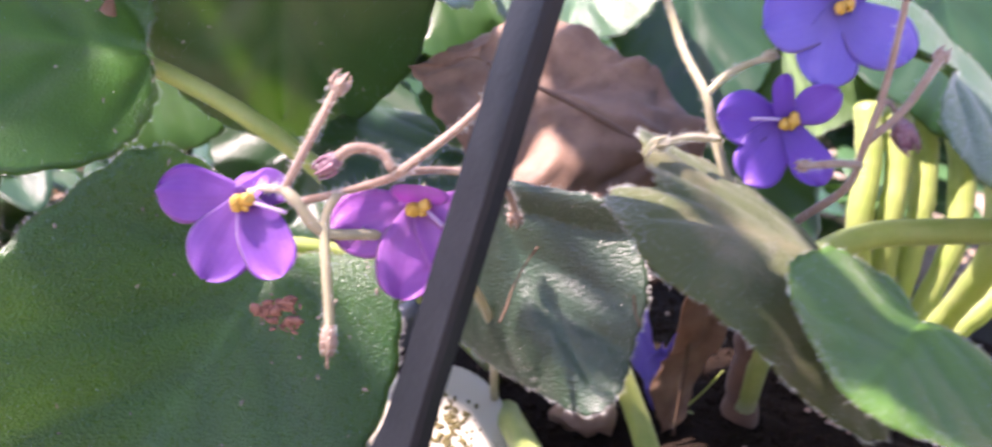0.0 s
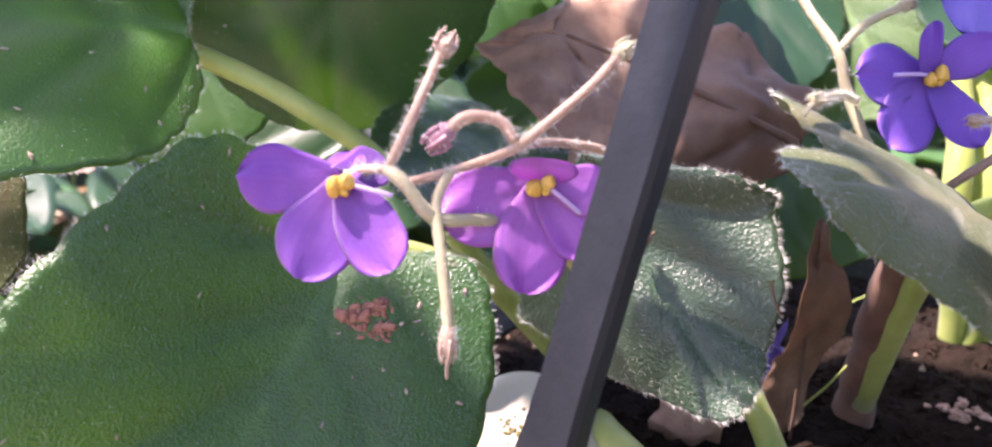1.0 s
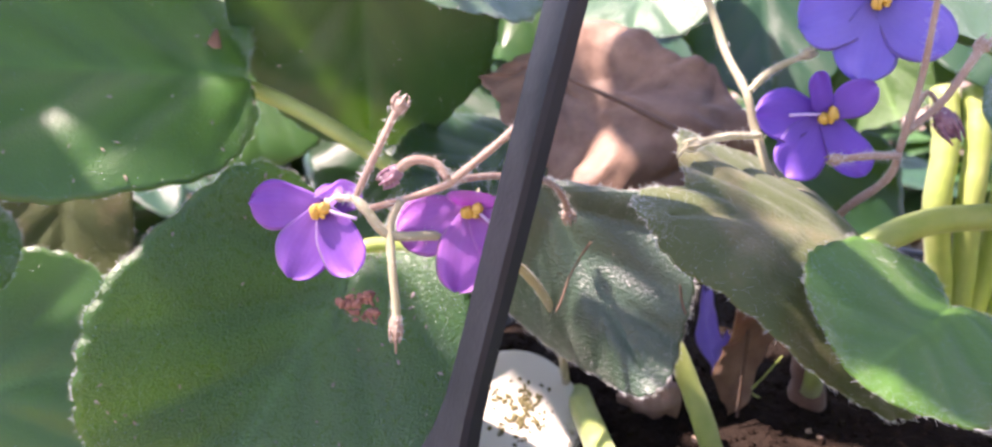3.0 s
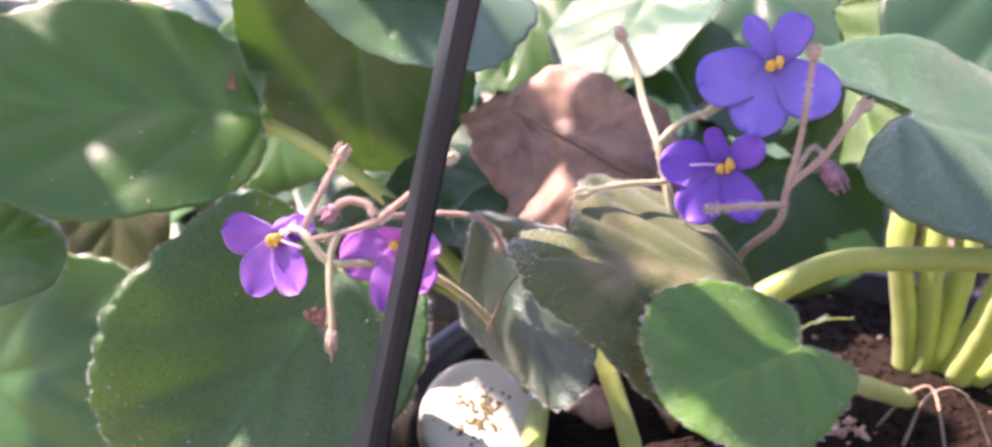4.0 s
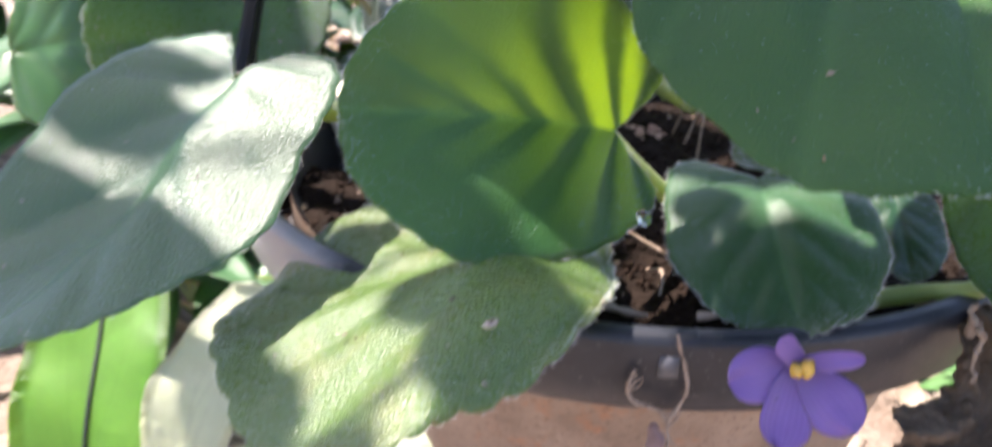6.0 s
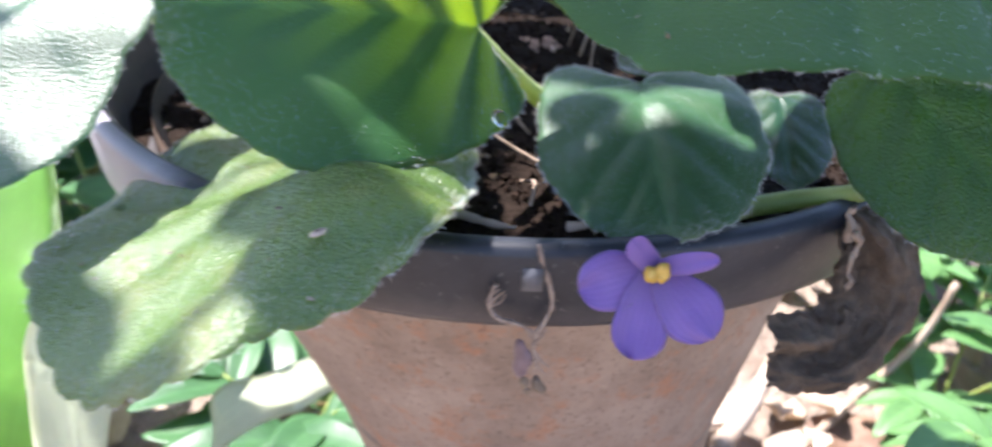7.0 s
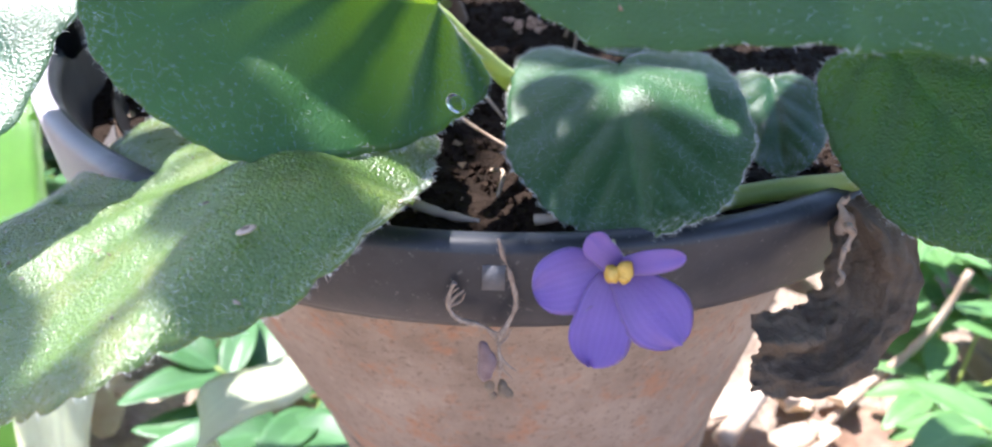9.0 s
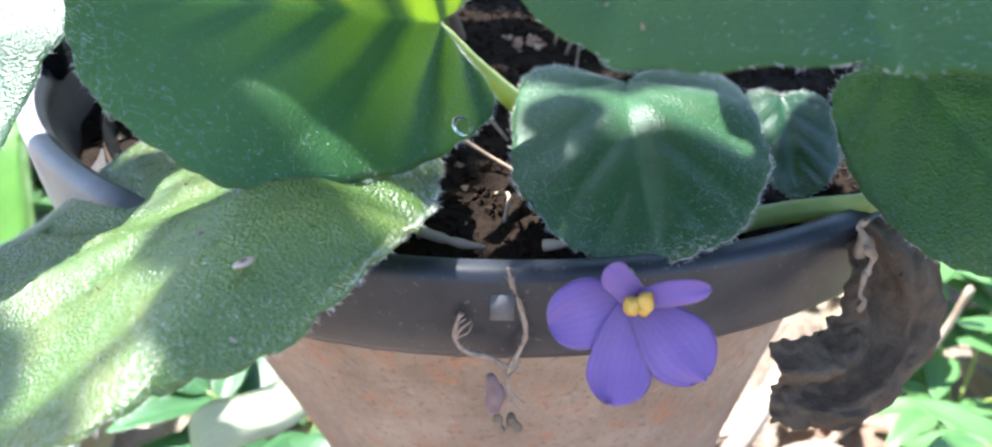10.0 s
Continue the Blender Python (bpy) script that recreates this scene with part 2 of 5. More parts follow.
def pot_rim():
    """Dark plastic with scuffs, sun glare painted pale on one side and a thin coat of earth along its lower edge."""
    n = Nodes("dark_plastic")
    colour = n.mix(n.ramp(n.noise(60, 6, 0.65), [(0.32, (0, 0, 0)), (0.70, (1, 1, 1))]), (0.012, 0.015, 0.021), (0.028, 0.031, 0.039))
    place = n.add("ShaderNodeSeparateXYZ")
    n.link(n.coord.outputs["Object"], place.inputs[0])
    low = n.maths("ADD", n.maths("MULTIPLY", n.maths("SUBTRACT", 0.158, place.outputs["Z"]), 90.0), n.maths("SUBTRACT", n.noise(130, 5), 0.45))
    colour = n.mix(n.ramp(low, [(0.15, (0, 0, 0)), (0.75, (0.4, 0.4, 0.4))]), colour, (0.12, 0.10, 0.092))
    # sun on the rim's outer left face, painted as a pale patch
    sun_glare = n.maths("ADD", n.maths("MULTIPLY", n.maths("SUBTRACT", -0.018, place.outputs["X"]), 45.0), n.maths("SUBTRACT", n.noise(60, 5), 0.5))
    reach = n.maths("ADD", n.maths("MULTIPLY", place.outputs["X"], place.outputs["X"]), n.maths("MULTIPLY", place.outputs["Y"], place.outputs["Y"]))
    sun_glare = n.maths("MULTIPLY", sun_glare, n.maths("MULTIPLY", n.maths("GREATER_THAN", reach, 0.0160), n.maths("LESS_THAN", place.outputs["Y"], -0.07)))
    colour = n.mix(n.ramp(sun_glare, [(0.1, (0, 0, 0)), (0.6, (0.9, 0.9, 0.9))]), colour, (0.34, 0.32, 0.36))
    scuff = n.ramp(n.noise(700, 4, 0.7), [(0.62, (0, 0, 0)), (0.70, (1, 1, 1))])
    colour = n.mix(n.maths("MULTIPLY", scuff, 0.35), colour, (0.20, 0.19, 0.18))
    n.set(Base_Color=colour, Roughness=n.mix(n.noise(90, 4), (0.32, 0.32, 0.32), (0.5, 0.5, 0.5)), Specular_IOR_Level=0.4)
    n.bump(n.noise(600, 3), 0.2, 0.0003)
    return n.mat


POT_BODY = pot_wall()
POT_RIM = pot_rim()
STRAP = plain_material("strap_plastic", (0.008, 0.010, 0.014), (0.016, 0.019, 0.025), 80, 0.42, 0.3, 0.0003, Specular_IOR_Level=0.25)
SOIL = plain_material("potting_soil", (0.008, 0.0055, 0.004), (0.026, 0.017, 0.012), 70, 0.95, 1.0, 0.003, 260, Specular_IOR_Level=0.1)
CRUMB = plain_material("soil_crumb", (0.010, 0.007, 0.005), (0.032, 0.019, 0.013), 50, 0.9, 0.6, 0.001, Specular_IOR_Level=0.1)
def stained_cap():
    n = Nodes("stained_white_plastic")
    patch = n.mix(1.0, n.ramp(n.noise(75, 5, 0.7), [(0.60, (0, 0, 0)), (0.68, (1, 1, 1))]), n.ramp(n.noise(320, 4), [(0.42, (0, 0, 0)), (0.55, (1, 1, 1))]), "MULTIPLY")
    colour = n.mix(n.noise(40, 3), (0.58, 0.54, 0.43), (0.74, 0.71, 0.61))
    n.set(Base_Color=n.mix(patch, colour, (0.16, 0.13, 0.05)), Roughness=0.38)
    n.bump(patch, 0.5, 0.0005)
    return n.mat


CAP = stained_cap()
MOSS = plain_material("moss", (0.10, 0.085, 0.03), (0.22, 0.19, 0.08), 400, 0.9, 0.8, 0.0005)
TWIG = plain_material("twig", (0.22, 0.15, 0.10), (0.42, 0.32, 0.24), 200, 0.85, 0.6, 0.0005)
GROUND = plain_material("garden_earth", (0.18, 0.13, 0.095), (0.42, 0.34, 0.27), 14, 0.95, 1.0, 0.01, 120)
LITTER = soft_material("leaf_litter", (0.36, 0.26, 0.18), (0.62, 0.52, 0.42), (0.45, 0.28, 0.14), 0.2, 25, 0.7, 0.0)
WEED_FRESH = leaf_material("weed_leaf_fresh", (0.100, 0.230, 0.075), (0.165, 0.330, 0.120), (0.45, 0.66, 0.16), 0.35, 0.4, 0.15, 0.05)
WEED = leaf_material("weed_leaf", (0.055, 0.150, 0.060), (0.100, 0.230, 0.090), (0.34, 0.56, 0.14), 0.35, 0.4, 0.15, 0.05)
WHITE_LEAF = leaf_material("cream_leaf", (0.62, 0.66, 0.48), (0.78, 0.80, 0.66), (0.8, 0.85, 0.6), 0.35, 0.35, 0.1, 0.0, 0.3)
FERN = leaf_material("fern_leaf", (0.14, 0.36, 0.07), (0.24, 0.50, 0.11), (0.55, 0.80, 0.12), 0.4, 0.35, 0.1, 0.0)


# ---- building ----
def part(name, bm, material, parent=None, label="", at=None, smooth=True):
    """Links a bmesh, given in world metres, as one mesh object with its origin at `at`, under its parent."""
    at = Vector(at) if at is not None else Vector((0, 0, 0))
    bmesh.ops.translate(bm, verts=bm.verts, vec=-at)
    data = bpy.data.meshes.new(name)
    bm.to_mesh(data)
    bm.free()
    if smooth:
        data.polygons.foreach_set("use_smooth", [True] * len(data.polygons))
    data.materials.append(material)
    ob = new(name, data)
    ob.location = at
    if parent:
        base = Vector(parent.location)
        up_ob = parent.parent
        while up_ob:
            base = base + up_ob.location
            up_ob = up_ob.parent
        ob.parent = parent
        ob.location = at - base
    if label:
        tagged(ob, label)
    return ob


def thing(name, at, label, category, group=""):
    ob = new(name)
    ob.location = at
    ob.empty_display_size = 0.01
    return tagged(ob, label, category, group)


def spline(points, steps=6):
    """A smooth line through the points."""
    pts = [Vector(p) for p in points]
    if len(pts) < 3:
        return [pts[0].lerp(pts[-1], i / (2 * steps)) for i in range(2 * steps + 1)]
    ext = [pts[0] * 2 - pts[1]] + pts + [pts[-1] * 2 - pts[-2]]
    line = []
    for i in range(1, len(ext) - 2):
        a, b, c, d = ext[i - 1:i + 3]
        for k in range(steps):
            t = k / steps
            line.append(0.5 * ((2 * b) + (c - a) * t + (2 * a - 5 * b + 4 * c - d) * t * t + (3 * b - a - 3 * c + d) * t ** 3))
    line.append(pts[-1])
    return line


def tube(bm, points, r0, r1=None, seg=8, steps=6, lumpy=0.0, ends=True):
    """A round stem along a smooth line, from radius r0 to r1."""
    line = spline(points, steps)
    r1 = r0 if r1 is None else r1
    rings, side = [], None
    for i, p in enumerate(line):
        along = (line[min(i + 1, len(line) - 1)] - line[max(i - 1, 0)]).normalized()
        if side is None:
            side = along.orthogonal().normalized()
        side = (side - along * side.dot(along)).normalized()
        other = along.cross(side)
        k = i / (len(line) - 1)
        r = (r0 + (r1 - r0) * k) * (1 + lumpy * noise.noise(p * 400))
        rings.append([bm.verts.new(p + r * (math.cos(a) * side + math.sin(a) * other)) for a in (2 * math.pi * j / seg for j in range(seg))])
    for a, b in zip(rings, rings[1:]):
        for j in range(seg):
            bm.faces.new((a[j], a[(j + 1) % seg], b[(j + 1) % seg], b[j]))
    if ends:
        bm.faces.new(rings[0][::-1])
        bm.faces.new(rings[-1])
    return line


def ball(bm, centre, radius, stretch=(1, 1, 1), turn=None, seg=12, rings=8, lumpy=0.0):
    m = Matrix.Translation(centre) @ (turn or Matrix()) @ Matrix.Diagonal((*stretch, 1))
    made = bmesh.ops.create_uvsphere(bm, u_segments=seg, v_segments=rings, radius=radius, matrix=m)
    if lumpy:
        for v in made["verts"]:
            d = v.co - Vector(centre)
            v.co = Vector(centre) + d * (1 + lumpy * noise.noise(v.co * 350))


def leaf_point(th, k, L, width, fl, fr, bow, lobe, egg, tipped, ripple, seed, bend=0.0, quilt=0.8, lift=0.0, flat=False):
    """A point of a heart-shaped leaf in its own axes: x to the tip, y to the left, z up."""
    c, s = math.cos(th), math.sin(th)
    mid = L * (0.46 + 0.46 * c)
    edge = 1 - 0.030 * (1 - abs(math.sin(th * 17 + seed)) ** 0.6) + 0.012 * math.sin(th * 9 + 2 * seed)
    ox = L * (0.5 + 0.5 * c) - lobe * L * 2 * max(0.0, -c) * abs(s) + tipped * L * max(0.0, c) ** 6 + 0.5 * L * c * (edge - 1)
    oy = width / 2 * s * (1 - egg * c) * edge
    x, y = mid + (ox - mid) * k, oy * k
    if flat:
        return x / L, y / L
    fold = fl + (fr - fl) * (0.5 - 0.5 * math.tanh(y / (0.10 * width)))
    z = fold * 1.42 * (math.sqrt(y * y + (0.18 * width) ** 2) - 0.18 * width) - bow * x * abs(x) / L
    across = abs(y) / L
    start = x / L - 0.6 * across - 0.2 * across * across
    start /= 1 + 1.8 * across if start > 0 else 0.24 + 3.0 * across
    beat = (start * 4.6 + 0.36) % 1.0
    z += quilt * width * 0.022 * (math.sin(math.pi * beat) ** 0.7 - 0.6) * min(1, across * 9) * (1 - 0.7 * k ** 3) * max(0.0, min(1.0, (0.85 - start) / 0.25))
    z += ripple * width * 0.045 * noise.noise(Vector((x / width * 2.2 + seed, y / width * 2.2, 1.7)))
    z -= ripple * width * 0.014 * math.exp(-(k / 0.10) ** 2)
    z += ripple * width * 0.022 * (math.sin(th * 5 + seed) * k ** 2)
    z += lift * max(0.0, 0.16 * L - x)
    if bend:
        u, px, pz, turn = x / L, 0.0, 0.0, 0.0
        n = max(2, int(abs(u) * 40))
        for i in range(n):
            q = min(1, max(0, (u * (i + 0.5) / n - 0.12) / 0.25))
            turn = bend * q * q * (3 - 2 * q)
            px += math.cos(turn) * u / n
            pz -= math.sin(turn) * u / n
        return Vector((L * px + z * math.sin(turn), y, L * pz + z * math.cos(turn)))
    return Vector((x, y, z))


def leaf_axes(base, tip, up):
    x = (Vector(tip) - Vector(base)).normalized()
    z = Vector(up) - x * Vector(up).dot(x)
    z.normalize()
    return Matrix((x, z.cross(x), z)).transposed().to_4x4()


def blade(bm, base, tip, up, width, fl=0.0, fr=0.0, bow=0.0, lobe=0.18, egg=0.08, tipped=0.03, ripple=1.0, thick=0.0009, nth=136, nk=18, bite=None, seed=0.0, bend=0.0, quilt=0.8, lift=0.0):
    """A closed heart-shaped leaf blade with veins, thickness and a rounded edge. Returns its edge line and axes."""
    L = (Vector(tip) - Vector(base)).length
    m = Matrix.Translation(base) @ leaf_axes(base, tip, up)
    uv = bm.loops.layers.uv.verify()
    upper, lower, flat = [], [], {}
    for i in range(nth + 1):
        th = -math.pi + 2 * math.pi * i / nth
        row_u, row_l = [], []
        for j in range(nk + 1):
            k = j / nk
            kk = k * (bite(th) if bite else 1.0)
            p = leaf_point(th, kk, L, width, fl, fr, bow, lobe, egg, tipped, ripple, seed, bend, quilt, lift)
            t = thick * (1 - k ** 4 * 0.75) * 0.5
            vu, vl = bm.verts.new(m @ (p + Vector((0, 0, t)))), bm.verts.new(m @ (p - Vector((0, 0, t))))
            where = leaf_point(th, kk, L, width, fl, fr, bow, lobe, egg, tipped, ripple, seed, flat=True)
            flat[vu], flat[vl] = where, where
            row_u.append(vu)
            row_l.append(vl)
        upper.append(row_u)
        lower.append(row_l)
    for i in range(nth):
        for j in range(nk):
            for quad in ((upper[i][j], upper[i][j + 1], upper[i + 1][j + 1], upper[i + 1][j]), (lower[i][j], lower[i + 1][j], lower[i + 1][j + 1], lower[i][j + 1])):
                f = bm.faces.new(quad if quad[0] in upper[i] else quad)
                for lp in f.loops:
                    lp[uv].uv = flat[lp.vert]
        f = bm.faces.new((upper[i][nk], lower[i][nk], lower[i + 1][nk], upper[i + 1][nk]))
        for lp in f.loops:
            lp[uv].uv = flat[lp.vert]
    bmesh.ops.remove_doubles(bm, verts=bm.verts, dist=0.00001)
    bmesh.ops.recalc_face_normals(bm, faces=bm.faces)
    return [m @ leaf_point(-math.pi + 2 * math.pi * i / 240, bite(-math.pi + 2 * math.pi * i / 240) if bite else 1.0, L, width, fl, fr, bow, lobe, egg, tipped, ripple, seed, bend, quilt, lift) for i in range(240)], m


def hairs(bm, roots, aim, length, count, rng, width=0.00004):
    """Fine hairs that stand off a line of roots, roughly along aim(root)."""
    for _ in range(count):
        i = rng.randrange(len(roots) - 1)
        p = roots[i].lerp(roots[i + 1], rng.random())
        d = (aim(p, i) + 0.45 * Vector((rng.gauss(0, 1), rng.gauss(0, 1), rng.gauss(0, 1)))).normalized()
        side = d.orthogonal().normalized() * width
        h = length * rng.uniform(0.5, 1.2)
        a, b = bm.verts.new(p - side), bm.verts.new(p + side)
        bm.faces.new((a, b, bm.verts.new(p + d * h)))


def violet_leaf(plant, base, tip, up, width, crown, material, label="", stem=0.0026, fuzz=260, arch=0.012, hide_stem=False, seed=0, nap=2400, specks=0, **shape):
    """A leaf blade with its petiole down to the crown and the fringe of hairs along its edge."""
    rng = random.Random(seed)
    bm = bmesh.new()
    edge, m = blade(bm, base, tip, up, width, seed=seed * 1.7, **shape)
    ob = part("leaf", bm, material, plant, label, base)
    inward = m.to_3x3()
    centre = m @ Vector(((Vector(tip) - Vector(base)).length * 0.45, 0, 0))
    if fuzz:
        bm = bmesh.new()
        hairs(bm, edge, lambda p, i: (p - centre).normalized() * 0.8 + inward.col[2] * 0.3, 0.0013, fuzz, rng, 0.000046)
        tagged(part("leaf_fringe", bm, HAIR, ob, "", base), kind="stuff")
    if fuzz and nap:
        bm = bmesh.new()
        L = (Vector(tip) - Vector(base)).length
        form = {k: shape.get(k, d) for k, d in (("fl", 0.0), ("fr", 0.0), ("bow", 0.0), ("lobe", 0.18), ("egg", 0.08), ("tipped", 0.03), ("ripple", 1.0))}
        for _ in range(nap):
            th, k = rng.uniform(-math.pi, math.pi), math.sqrt(rng.random()) * 0.98
            if shape.get("bite"):
                k *= shape["bite"](th)
            p, q, r = (leaf_point(th + da, k + dk, L, width, seed=seed * 1.7, bend=shape.get("bend", 0.0), quilt=shape.get("quilt", 0.8), lift=shape.get("lift", 0.0), **form) for da, dk in ((0, 0), (0.03, 0), (0, -0.03)))
            up_way = (q - p).cross(r - p)
            if up_way.length < 1e-12:
                continue
            up_way = inward @ up_way.normalized()
            if up_way.dot(inward.col[2]) < 0:
                up_way = -up_way
            p = m @ p + up_way * 0.0003
            d = (up_way + 0.9 * inward.col[0] + 0.5 * Vector((rng.gauss(0, 1), rng.gauss(0, 1), rng.gauss(0, 1)))).normalized()
            wide = d.orthogonal().normalized() * rng.uniform(0.000014, 0.000034)
            bm.faces.new((bm.verts.new(p - wide), bm.verts.new(p + wide), bm.verts.new(p + d * rng.uniform(0.0004, 0.0010))))
        tagged(part("leaf_hair", bm, HAIR, ob, "", base), kind="stuff")
    if specks:
        bm = bmesh.new()
        L = (Vector(tip) - Vector(base)).length
        form = {k: shape.get(k, d) for k, d in (("fl", 0.0), ("fr", 0.0), ("bow", 0.0), ("lobe", 0.18), ("egg", 0.08), ("tipped", 0.03), ("ripple", 1.0), ("quilt", 0.8), ("bend", 0.0), ("lift", 0.0))}
        for _ in range(specks):
            p = m @ (leaf_point(rng.uniform(-3.1, 3.1), math.sqrt(rng.random()) * 0.92, L, width, seed=seed * 1.7, **form) + Vector((0, 0, 0.0006)))
            size = rng.uniform(0.00025, 0.0008)
            turn = Euler((rng.uniform(0, 6), rng.uniform(0, 6), rng.uniform(0, 6))).to_matrix()
            vs = [bm.verts.new(p + turn @ (Vector(c) * size)) for c in ((1.6, 0, 0), (-1.2, 0.4, 0), (0, 0.7, 0.2), (0.1, -0.6, 0.1), (0, 0.1, 0.4), (0.1, 0, -0.4))]
            for i, j, k in ((0, 2, 4), (2, 1, 4), (1, 3, 4), (3, 0, 4), (2, 0, 5), (1, 2, 5), (3, 1, 5), (0, 3, 5)):
                bm.faces.new((vs[i], vs[j], vs[k]))
        tagged(part("leaf_dust", bm, LITTER, ob, "", base, smooth=False), kind="stuff")
    if not hide_stem:
        bm = bmesh.new()
        under = Vector(base) - inward.col[2] * 0.0040
        back = -inward.col[0] * 0.012 - inward.col[2] * 0.006
        mid = under.lerp(Vector(crown), 0.55) + Vector((0, 0, arch))
        tube(bm, [under + inward.col[0] * 0.006, under + back * 0.3, under.lerp(mid, 0.5) + Vector((0, 0, arch * 0.3)), mid, crown], stem * 0.85, stem * 1.1, 10, 6, 0.08)
        part("petiole", bm, PETIOLE, ob, "pale green fleshy leaf stalk", base)
    return ob


def petal(bm, length, width, tilt, curl, wave, seed, n=16, m=12, base=0.24):
    """One petal from the origin along +x, closed and thin."""
    uv = bm.loops.layers.uv.verify()
    rows, flat = [], {}
    for side in (1, -1):
        grid = []
        for i in range(n + 1):
            u = 1 - (1 - i / n) ** 1.7
            half = width / 2 * ((base + (1 - base) * math.sin(math.pi / 2 * u / 0.64) ** 1.1) if u < 0.64 else max(0.10, (1 - ((u - 0.64) / 0.36) ** 2.0) ** 0.5))
            half *= 1 + 0.05 * math.sin(9 * u + seed)
            row = []
            for j in range(m + 1):
                v = 2 * j / m - 1
                x = length * u
                y = half * v
                z = math.tan(tilt) * x + curl * x * x / length + 0.10 * half * v * v + wave * length * math.sin(v * 4 + seed) * u * u
                z += 0.010 * length * math.cos(v * 7 + seed) * u + 0.018 * length * noise.noise(Vector((u * 3, v * 2, seed)))
                vert = bm.verts.new((x, y, z + side * 0.00022 * (1 - abs(v) ** 3) * (1 - u ** 8)))
                flat[vert] = (u, v)
                row.append(vert)
            grid.append(row)
        rows.append(grid)
        for i in range(n):
            for j in range(m):
                q = (grid[i][j], grid[i + 1][j], grid[i + 1][j + 1], grid[i][j + 1])
                f = bm.faces.new(q if side > 0 else q[::-1])
                for lp in f.loops:
                    lp[uv].uv = flat[lp.vert]
    bmesh.ops.remove_doubles(bm, verts=bm.verts, dist=0.00002)
    rim = [e for e in bm.edges if e.is_boundary]
    if rim:
        bmesh.ops.holes_fill(bm, edges=rim, sides=0)


def violet_flower(plant, centre, right, up, petals, material, label, style=None, back=None):
    """A five-petalled flower; petals: (angle, length, width, tilt, curl). right and up: the flower's own axes."""
    x = Vector(right).normalized()
    z = x.cross(Vector(up)).normalized()
    m = Matrix((x, z.cross(x), z)).transposed().to_4x4()
    m.translation = Vector(centre)
    bm = bmesh.new()
    ball(bm, m @ Vector((0, 0, -0.0015)), 0.0022, (1, 1, 0.9), m.to_3x3().to_4x4())
    for k in range(5):
        a = 2 * math.pi * k / 5 + 0.3
        tube(bm, [m @ Vector((0.001 * math.cos(a), 0.001 * math.sin(a), -0.002)), m @ Vector((0.0026 * math.cos(a), 0.0026 * math.sin(a), -0.003)), m @ Vector((0.0038 * math.cos(a), 0.0038 * math.sin(a), -0.0044))], 0.0009, 0.0002, 6, 4)
    flower = part("flower", bm, STALK_GREEN, plant, label, centre)
    for i, (angle, length, width, tilt, curl) in enumerate(petals):
        bm = bmesh.new()
        petal(bm, length, width, tilt, curl, 0.045, i * 2.1 + centre[0] * 900, base=0.75 if length < 0.0095 else 0.36)
        bmesh.ops.transform(bm, verts=bm.verts, matrix=m @ pose(0, 0, 0.0002 * i, 0, 0, angle))
        part("petal", bm, material, flower, "", centre)
    for sx in (-1, 1):
        bm = bmesh.new()
        ball(bm, m @ Vector((0.0009 * sx, -0.0005 + 0.0003 * sx, 0.0020)), 0.0012, (1.0, 1.25, 1.1), m.to_3x3().to_4x4(), 14, 10, 0.5)
        ball(bm, m @ Vector((0.0007 * sx, -0.0016, 0.0022)), 0.0007, (1.0, 1.0, 1.0), m.to_3x3().to_4x4(), 10, 8, 0.4)
        for v in bm.verts:
            v.co += 0.00045 * noise.noise_vector(v.co * 900)
        part("anther", bm, ANTHER, flower, "yellow pollen sac", centre)
    if style:
        bm = bmesh.new()
        s = Vector(style)
        tube(bm, [m @ Vector((0, 0, 0.001)), m @ (s * 0.5 + Vector((0, 0, 0.0015))), m @ s], 0.00035, 0.0004, 6, 4)
        part("style", bm, STYLE, flower, "thin pale lilac style", centre)
    return flower


